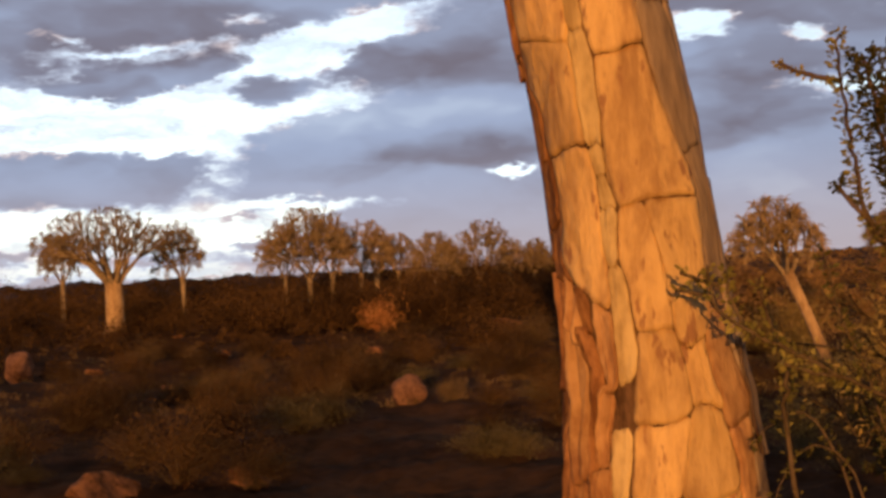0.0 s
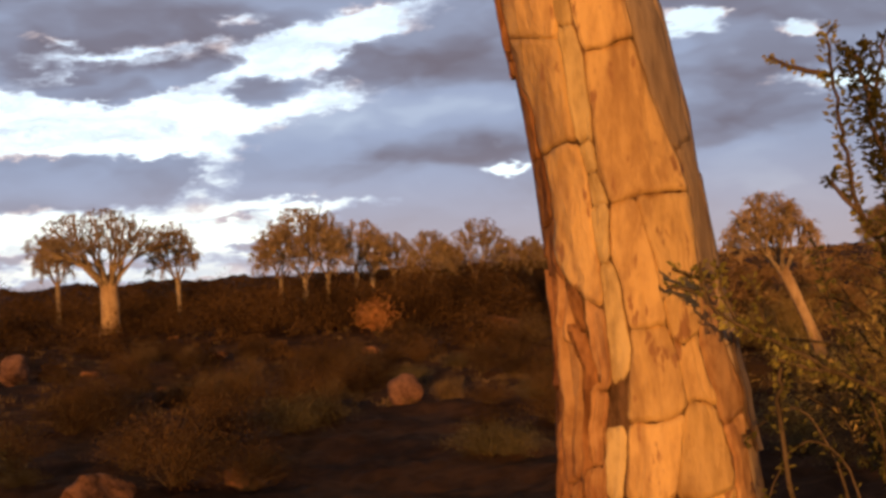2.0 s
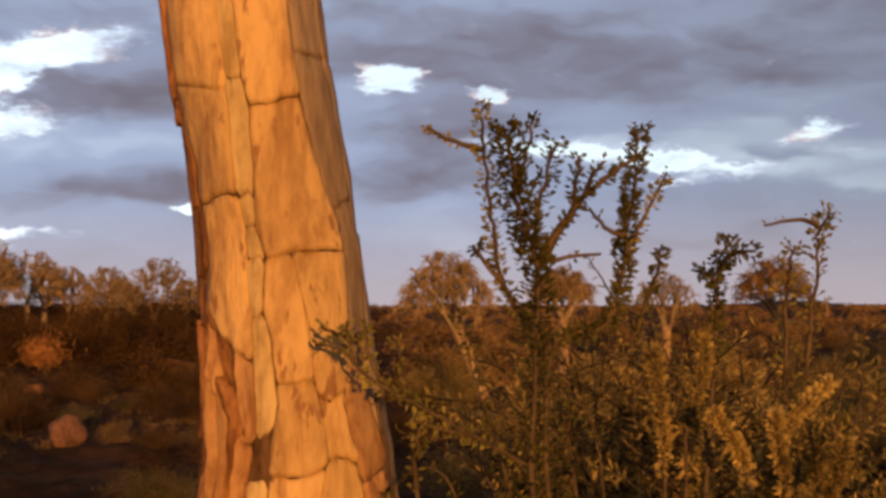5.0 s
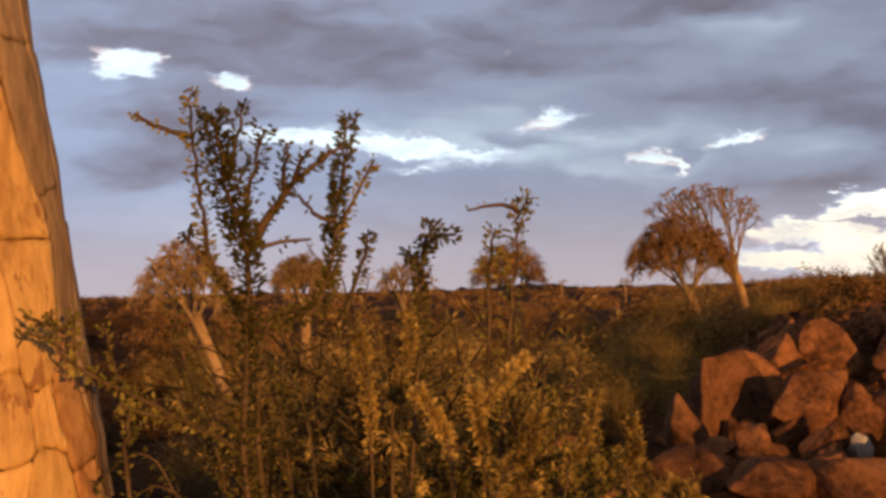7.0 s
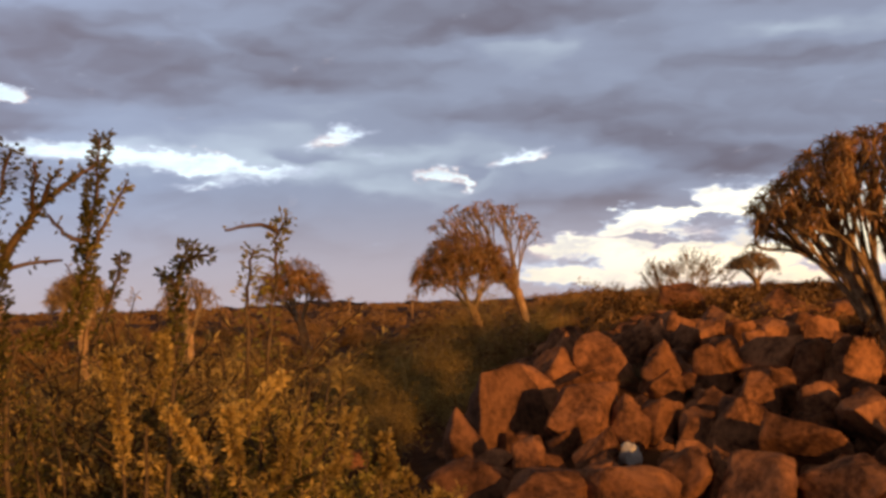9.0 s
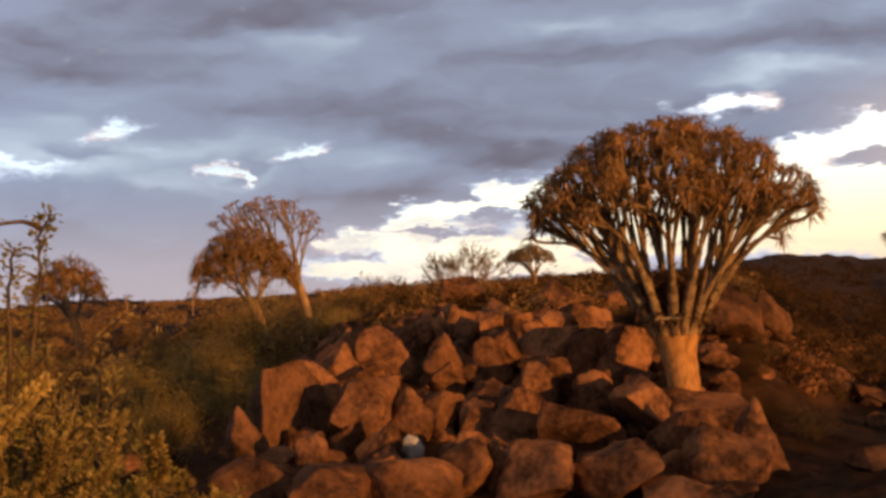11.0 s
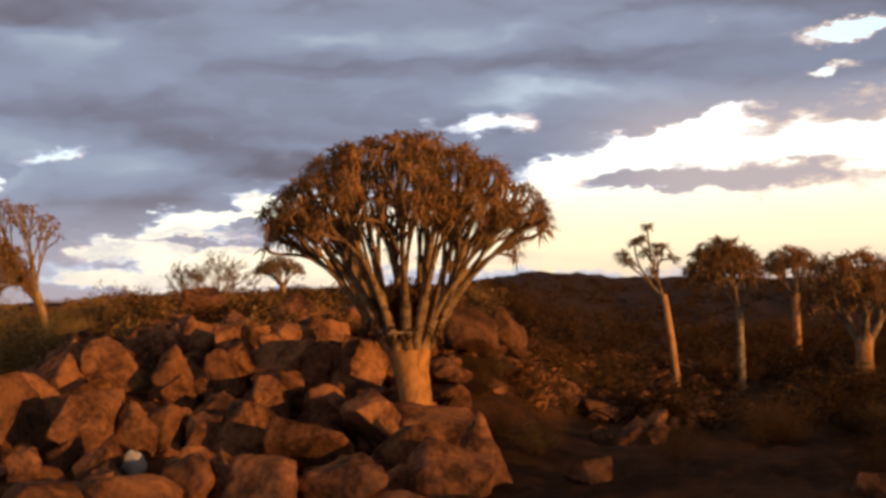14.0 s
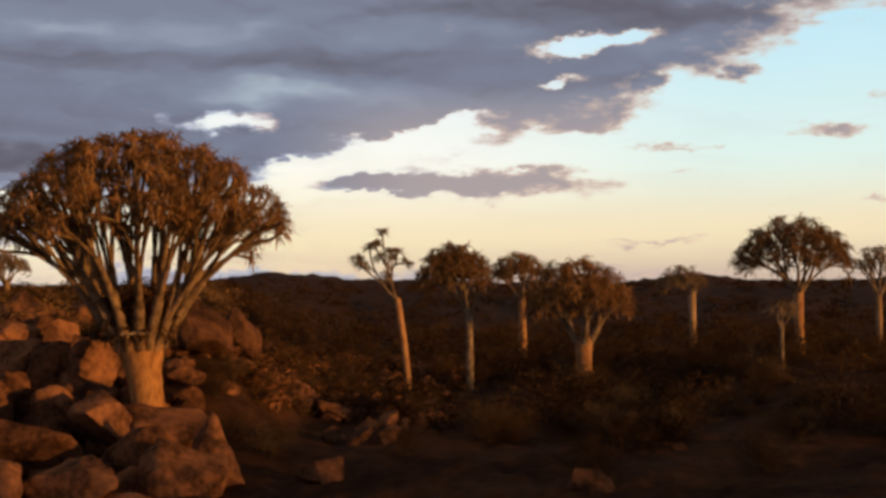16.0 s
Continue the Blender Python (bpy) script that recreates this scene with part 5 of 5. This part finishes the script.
def leafy_bush(place, radius, height, stems, seed, label, leaf_mat, size=0.014, dense=300, group="near shrubs", name="shrub", arch=0.5, slim=0.62, low=0.6, sides=3):
    """A bush of arching stems from one root, leaves along the outer half of each."""
    rng = random.Random(seed)
    ob = thing(name, place, label, "shrub", group)
    for k in range(stems):
        a = k * 2.39996 + rng.uniform(-0.3, 0.3)
        out = radius * math.sqrt((k + 0.5) / stems) * rng.uniform(0.8, 1.15)
        h = height * rng.uniform(low, 1.0) * (1 - 0.25 * (k / stems) * (low < 0.8))
        d = Vector((math.cos(a), math.sin(a), 0))
        twist = Vector((rng.gauss(0, 0.05), rng.gauss(0, 0.05), 0)) * height
        pts = [d * 0.03, d * out * 0.3 + Vector((0, 0, h * 0.45)), d * out * 0.65 + Vector((0, 0, h * 0.8)) + twist, d * out + Vector((0, 0, h * (1 - arch * 0.25 * rng.random()))) + twist]
        g, leaves = Geo(), Geo()
        spray(g, leaves, pts, 0.006, 0.002, rng, size, dense, 0.014, 0.30, slim)
        for s in range(sides):
            f = rng.uniform(0.5, 0.9)
            p = pts[1].lerp(pts[3], f) if f < 0.95 else pts[3]
            e = p + Vector((rng.gauss(0, 0.12), rng.gauss(0, 0.12), rng.uniform(0.02, 0.2))) * height
            spray(g, leaves, [p, p.lerp(e, 0.5) + Vector((0, 0, 0.02)), e], 0.004, 0.002, rng, size, dense, 0.008, 0.0, slim)
        st = part("stem", g, M_TWIG, ob)
        part("foliage", leaves, leaf_mat, st, smooth=False)
    return ob


OLIVE = "thorny shrub of arching twigs with small olive-green leaves"
YELLOW = "dry shrub of arching twigs with yellowish leaves"
leafy_bush(polar(20.4, 3.15), 0.34, 1.30, 8, 48, OLIVE, M_SHADED_SHRUB_LEAF, dense=300)
leafy_bush(polar(22.6, 3.05), 0.30, 1.34, 9, 42, OLIVE, M_SHADED_SHRUB_LEAF, size=0.018, slim=0.4, dense=340)
leafy_bush(polar(27.0, 3.5), 0.44, 1.50, 15, 43, OLIVE, M_SHADED_SHRUB_LEAF, size=0.018, slim=0.40, dense=420)
leafy_bush(polar(25.6, 2.9), 0.26, 1.36, 10, 44, YELLOW, M_DRY_LEAF, size=0.024, slim=0.26, dense=620, arch=1.0)
leafy_bush(polar(31.0, 3.4), 0.38, 1.42, 13, 45, YELLOW, M_DRY_LEAF, size=0.026, slim=0.22, dense=520)
leafy_bush(polar(28.8, 2.75), 0.26, 1.22, 10, 49, YELLOW, M_SHRUB_LEAF, size=0.020, slim=0.34, dense=620)
leafy_bush(polar(34.0, 3.7), 0.34, 1.30, 11, 46, OLIVE, M_SHADED_SHRUB_LEAF, size=0.018, slim=0.40, dense=420)
leafy_bush(polar(37.0, 4.4), 0.40, 1.28, 13, 50, YELLOW, M_DRY_LEAF, size=0.028, slim=0.20, dense=420)
leafy_bush(polar(33.0, 3.1), 0.30, 1.20, 11, 51, YELLOW, M_SHRUB_LEAF, size=0.020, slim=0.34, dense=560)
leafy_bush(polar(25.0, 4.4), 0.50, 1.56, 16, 52, YELLOW, M_DRY_LEAF, size=0.028, slim=0.20, dense=360)
leafy_bush(polar(30.0, 4.6), 0.50, 1.54, 16, 54, OLIVE, M_SHRUB_LEAF, dense=420)
leafy_bush(polar(21.2, 4.6), 0.40, 1.46, 8, 53, OLIVE, M_SHADED_SHRUB_LEAF, size=0.018, slim=0.4, dense=320)
leafy_bush(polar(31.2, 2.65), 0.20, 1.22, 9, 55, OLIVE, M_SHRUB_LEAF, size=0.020, slim=0.34, dense=600)
leafy_bush(polar(27.2, 2.6), 0.16, 1.26, 7, 56, YELLOW, M_DRY_LEAF, size=0.024, slim=0.26, dense=640)
leafy_bush(polar(34.6, 3.0), 0.24, 1.12, 9, 58, YELLOW, M_DRY_LEAF, size=0.026, slim=0.22, dense=520)
WISPY = "tall wispy dry shrub of thin golden twigs"
for wisp_seed, (az, dist, tall) in enumerate(((21.6, 4.2, 1.60), (24.0, 3.8, 1.60), (26.0, 4.1, 1.66), (28.6, 3.8, 1.62))):
    leafy_bush(polar(az, dist), 0.40, tall, 10, 400 + wisp_seed, WISPY, M_DRY_LEAF, size=0.026, slim=0.2, dense=70, low=0.84, sides=5)


# ---- scrub, farther off ----
def scrub_bush(radius, height, seed, mat, label, twigs=44, leaf=0.034, count=3200, twig=0.4, name="bush", group="scrub bushes"):
    rng = random.Random(seed)
    ob = thing(name, (0, 0, 0), label, "bush", group)
    g, leaves = Geo(), Geo()
    for k in range(twigs):
        a, q = rng.uniform(0, math.tau), math.sqrt(rng.random())
        e = Vector((math.cos(a) * radius * q, math.sin(a) * radius * q, height * (1 - 0.6 * q * q) * rng.uniform(0.75, 1.1)))
        m = Vector((e.x * 0.4, e.y * 0.4, e.z * 0.6))
        g.tube([(0, 0, -0.05), m, e], [0.010 * twig, 0.006 * twig, 0.002 * twig], 4)
        for s in range(count // twigs):
            t = rng.uniform(0.3, 1.02)
            p = m.lerp(e, (t - 0.5) * 2) if t > 0.5 else m * (t * 2)
            p = p + Vector((rng.gauss(0, 0.13), rng.gauss(0, 0.13), rng.gauss(0, 0.08))) * (radius + height) * 0.6
            p.z = max(p.z, 0.02)
            leaves.leaf(p, (rng.gauss(0, 1), rng.gauss(0, 1), rng.uniform(-0.2, 1.2)), leaf * rng.uniform(0.6, 1.5), leaf * 0.42, 0.1)
    part("branchwork", g, M_TWIG, ob)
    part("foliage", leaves, mat, ob, smooth=False)
    return ob


BROWN = "low rounded brown scrub bush on dry ground"
GREYGREEN = "low spreading grey-green bush on dry ground"
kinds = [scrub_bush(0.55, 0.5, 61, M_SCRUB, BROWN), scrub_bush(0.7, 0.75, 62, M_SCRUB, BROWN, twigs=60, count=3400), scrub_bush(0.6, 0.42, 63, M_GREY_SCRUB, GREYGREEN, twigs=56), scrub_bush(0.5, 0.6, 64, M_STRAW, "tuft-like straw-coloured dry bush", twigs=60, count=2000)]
homes = [(-9.8, 13.4), (-11.8, 10.9), (-6.5, 13.8), (-3.0, 37.0)]
scrub_rng = random.Random(66)


def plant(kind, az, r, s, turn=0.0, lift=-0.02, squash=1.0):
    p = on_ground(az, r, lift)
    return copy_thing(kind, Matrix.Translation(p) @ Matrix.Rotation(turn, 4, "Z") @ Matrix.Diagonal((s, s, s * squash, 1)))


for kind, (az, r) in zip(kinds, homes):
    kind.location = on_ground(az, r, -0.02)


def place_bush(kind, az, r, s, squash=1.0):
    for stone_az, near, far in ((-18.2, 13, 25), (-1.7, 11, 17.5), (-15.0, 10, 11.5), (64.1, 11, 16.5), (66.0, 14, 20.4), (73.4, 14, 21.4), (70.4, 15, 31)):
        if abs(az - stone_az) < 1.6 and near < r < far:
            az += 3.4  # keeps clear of the single stones and trunk feet
    ob = copy_thing(kind, Matrix.Translation(on_ground(az, r, -0.02)))
    ob.rotation_euler = (0, 0, scrub_rng.uniform(0, math.tau))
    ob.scale = (s, s, s * squash)
    return ob


for k in range(105):
    az = scrub_rng.uniform(-21, 13)
    r = 10.5 + 16 * scrub_rng.random()
    place_bush(kinds[scrub_rng.choice((0, 0, 1, 2, 2) if r < 16 else (0, 0, 1, 1, 2, 3))], az, r, scrub_rng.uniform(0.5, 1.0) * (0.6 + r / 45))
for k in range(110):
    az = scrub_rng.uniform(57, 92)
    r = 11.5 + 16 * scrub_rng.random()
    place_bush(kinds[scrub_rng.choice((0, 0, 1, 1, 3))], az, r, scrub_rng.uniform(0.4, 0.8) * (0.7 + r / 60))
for k in range(20):
    place_bush(kinds[scrub_rng.choice((0, 1, 2))], scrub_rng.uniform(36, 58), scrub_rng.uniform(12, 19), scrub_rng.uniform(0.3, 0.55))


def scrub_cover():
    """The closed scrub between and behind the trees, and unseen scrub added round the back for its shade."""
    rng = random.Random(69)
    spots = [(rng.uniform(-24, 14), rng.uniform(24, 48), rng.uniform(0.4, 1.1)) for k in range(190)]
    spots += [(rng.uniform(-21, 8), rng.uniform(36, 50), rng.uniform(0.8, 1.7)) for k in range(110)]
    spots += [(rng.uniform(57, 94), rng.uniform(24, 48), rng.uniform(0.5, 1.2)) for k in range(260)]
    # low unseen scrub round the back, added to dapple the ground with shade
    spots += [(rng.uniform(96, 330), 6 + 45 * rng.random(), rng.uniform(0.3, 0.8)) for k in range(300)]
    spots += [(rng.choice((rng.uniform(58, 67), rng.uniform(66, 91))), rng.uniform(15, 28), rng.uniform(0.5, 0.8)) for k in range(80)]
    spots += [(rng.uniform(42.5, 53), rng.uniform(20, 26), rng.uniform(0.5, 0.8)) for k in range(26)]
    # tall unseen shrubs added behind the path to shade the foreground on both sides
    for k in range(60):
        x, y = rng.choice((rng.uniform(-13, -3.6), rng.uniform(9.5, 19))), rng.uniform(-14, -5)
        spots.append((math.degrees(math.atan2(x, y)), math.hypot(x, y), rng.uniform(2.3, 2.9)))
    spots += [(rng.uniform(-10, 7), rng.uniform(31.5, 35), rng.uniform(1.61, 1.75)) for k in range(34)]
    spots += [(rng.uniform(-3.5, 8), rng.uniform(36, 40), rng.uniform(1.65, 1.9)) for k in range(26)]
    # unseen shrubs added to shade the lower half of the near shrub
    spots += [(math.degrees(math.atan2(x, y)), math.hypot(x, y), 2.55) for x, y in ((1.1, -8.5), (1.7, -6.8), (2.3, -8.0), (1.4, -10.0), (2.6, -9.6), (3.0, -7.0))]
    # unseen row added for foreground shade; the gap lets sun onto the rocks
    spots += [(az, rng.uniform(5.5, 12), rng.uniform(1.7, 2.4)) for az in np.linspace(105, 262, 84) if not 124 < az < 152]
    spots += [(rng.uniform(-19, 8), rng.uniform(33, 39), rng.uniform(0.9, 1.5)) for k in range(46)]
    # closed thicket under and behind the crowns of the grove
    spots += [(az, rng.uniform(49, 56), (1.15 + 0.75 * float(np.interp(az, [-12, -9, -6, -2, 0, 6], [0, 0.1, 0.45, 0.65, 0.9, 1.1]))) * rng.uniform(0.85, 1.1)) for az in np.linspace(-12, 7, 90)]
    spots += [(rng.uniform(-13.8, -9.5), rng.uniform(39, 43), rng.uniform(1.2, 1.6)) for k in range(14)]
    # scrub on the rise, its sunlit look put into the colour
    sunlit_spots = [(rng.uniform(12, 42), rng.uniform(20, 48), rng.uniform(0.4, 1.0)) for k in range(230)]
    sunlit_spots += [(rng.uniform(40, 58), rng.uniform(18, 46), rng.uniform(0.35, 0.8)) for k in range(170)]
    sunlit_spots += [(rng.uniform(42.5, 50), rng.uniform(23, 28), rng.uniform(0.35, 0.6)) for k in range(26)]
    for name, label, mat, places in (("scrub_cover", "dense brown dry scrub between the trees, with unseen shade-casting scrub behind", M_SCRUB, spots), ("golden_scrub", "golden-brown sunlit scrub on the rising ground", M_SUNLIT_SCRUB, sunlit_spots)):
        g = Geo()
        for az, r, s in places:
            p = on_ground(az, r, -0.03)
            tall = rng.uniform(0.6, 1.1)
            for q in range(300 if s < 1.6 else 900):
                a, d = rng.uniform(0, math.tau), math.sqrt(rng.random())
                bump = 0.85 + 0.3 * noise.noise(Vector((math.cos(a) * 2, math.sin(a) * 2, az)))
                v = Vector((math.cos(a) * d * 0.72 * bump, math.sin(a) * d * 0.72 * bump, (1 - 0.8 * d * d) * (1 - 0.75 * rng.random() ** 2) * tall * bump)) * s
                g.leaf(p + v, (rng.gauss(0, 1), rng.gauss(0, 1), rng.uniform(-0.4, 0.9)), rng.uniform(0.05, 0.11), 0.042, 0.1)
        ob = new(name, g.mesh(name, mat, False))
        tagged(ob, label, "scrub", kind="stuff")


scrub_cover()


def far_scrub():
    """Scrub on the far slopes, past counting."""
    rng = random.Random(71)
    brown, golden = Geo(), Geo()
    for k in range(2600):
        az = rng.uniform(-24, 95)
        r = 44 * (260 / 44) ** rng.random()
        p = on_ground(az, r)
        s = rng.uniform(0.25, 0.8) * (0.6 + r / 150)
        # slopes between azimuth 10 and 47 take the scrub colour painted as sunlit
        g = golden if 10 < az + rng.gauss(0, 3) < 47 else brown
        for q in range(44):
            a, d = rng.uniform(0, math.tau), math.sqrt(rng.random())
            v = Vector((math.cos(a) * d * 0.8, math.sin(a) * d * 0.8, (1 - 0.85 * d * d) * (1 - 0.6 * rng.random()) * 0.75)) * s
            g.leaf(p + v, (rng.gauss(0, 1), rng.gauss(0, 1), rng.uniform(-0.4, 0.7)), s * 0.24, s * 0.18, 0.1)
    for g, mat, label in ((brown, M_SCRUB, "dark brown scrub covering the far slopes"), (golden, M_SUNLIT_SCRUB, "golden sunlit scrub covering the far slopes")):
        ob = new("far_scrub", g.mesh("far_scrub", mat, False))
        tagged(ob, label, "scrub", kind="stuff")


far_scrub()


def grass():
    """Dry tufts over the middle ground."""
    rng = random.Random(81)
    g = Geo()
    for k in range(2300):
        az = rng.uniform(-22, 92)
        r = 16 + 24 * rng.random() ** 1.3
        if 41 < az < 59 and r < 18 and rng.random() < 0.8:
            continue
        p = on_ground(az, r, -0.01)
        h = rng.uniform(0.06, 0.2)
        for q in range(14):
            a = rng.uniform(0, math.tau)
            g.leaf(p + Vector((rng.gauss(0, 0.05), rng.gauss(0, 0.05), 0)), (math.cos(a) * 0.5, math.sin(a) * 0.5, 1), h * rng.uniform(0.6, 1.2), 0.012, 0.15)
    ob = new("dry_grass", g.mesh("dry_grass", M_STRAW, False))
    tagged(ob, "dry straw-coloured grass tufts on the stony ground", "grass", kind="stuff")


grass()
# bare twiggy bush on the skyline, the sunlit bush in the grove, scrub before the tall tree
bare = thing("bush", (0, 0, 0), "bare twiggy bush standing against the sky", "bush", "scrub bushes")
bare_rng = random.Random(91)
g, buds = Geo(), Geo()


def fork(p, d, length, r, depth):
    """A twig that forks in an open, rounded way."""
    e = p + d * length
    g.tube([p, p.lerp(e, 0.5) + Vector((bare_rng.gauss(0, 0.03), bare_rng.gauss(0, 0.03), 0.02)) * length * 3, e], [r, r * 0.85, r * 0.7], 4)
    if depth == 0:
        for q in range(3):
            buds.leaf(e.lerp(p, q * 0.3), (bare_rng.gauss(0, 1), bare_rng.gauss(0, 1), 0.6), 0.06, 0.028, 0.1)
        return
    for q in range(3 if depth > 1 else 4):
        turn = Vector((bare_rng.gauss(0, 0.5), bare_rng.gauss(0, 0.5), bare_rng.gauss(0.05, 0.3)))
        fork(e, (d + turn).normalized(), length * bare_rng.uniform(0.65, 0.9), r * 0.66, depth - 1)


for k in range(9):
    a = k * 0.7
    fork(Vector((0, 0, -0.05)), Vector((math.cos(a) * 0.75, math.sin(a) * 0.75, 1)).normalized(), 0.42, 0.017, 3)
part("branchwork", g, M_LIMB, bare)
part("foliage", buds, M_STRAW, bare, smooth=False)
bare.location = on_ground(45.5, 27.0, -0.05)
bare.scale = (1.15, 1.15, 1.2)
# its sunlit glow comes from the leaf colour
lit = scrub_bush(0.55, 1.15, 92, M_SUNLIT_LEAF, "orange sunlit bush in front of the grove", twigs=40, leaf=0.06, count=1300)
lit.location = on_ground(-2.75, 29.5, -0.02)
front = scrub_bush(0.80, 2.0, 93, M_DRY_LEAF, "tall twiggy golden-green bush before a tall tree", twigs=90, leaf=0.05, count=4500)
front.location = on_ground(36.4, 24.5, -0.02)
golden = scrub_bush(0.7, 0.95, 94, M_DRY_LEAF, "sunlit golden-brown bush on the rising ground", twigs=60, count=3000, leaf=0.04)
golden.location = on_ground(22.0, 15.0, -0.02)
for az, r, s in ((18.5, 17.5, 0.9), (20.6, 21.0, 1.0), (24.6, 18.0, 1.05), (26.2, 22.0, 1.1), (27.8, 16.0, 0.8), (30.8, 19.0, 1.0), (32.2, 23.0, 1.1), (33.8, 17.0, 0.8), (37.5, 21.0, 0.9), (14.8, 22.0, 1.1), (39.5, 24.0, 0.8), (31.8, 14.0, 0.75), (25.6, 13.0, 0.7)):
    place_bush(golden, az, r, s)
for az, r, s in ((33.6, 21.0, 0.62), (34.9, 18.0, 0.66), (31.6, 17.0, 0.55), (35.9, 15.5, 0.52), (33.0, 13.5, 0.50)):
    place_bush(front, az, r, s)
for k in range(84):
    az, r = scrub_rng.uniform(12, 41), scrub_rng.uniform(9.5, 26)
    if abs(az - 29.3) > 1.0 and (az < 35 or r > 19):
        place_bush(scrub_rng.choice((golden, golden, kinds[1], kinds[2], kinds[3])), az, r, scrub_rng.uniform(0.4, 0.85))
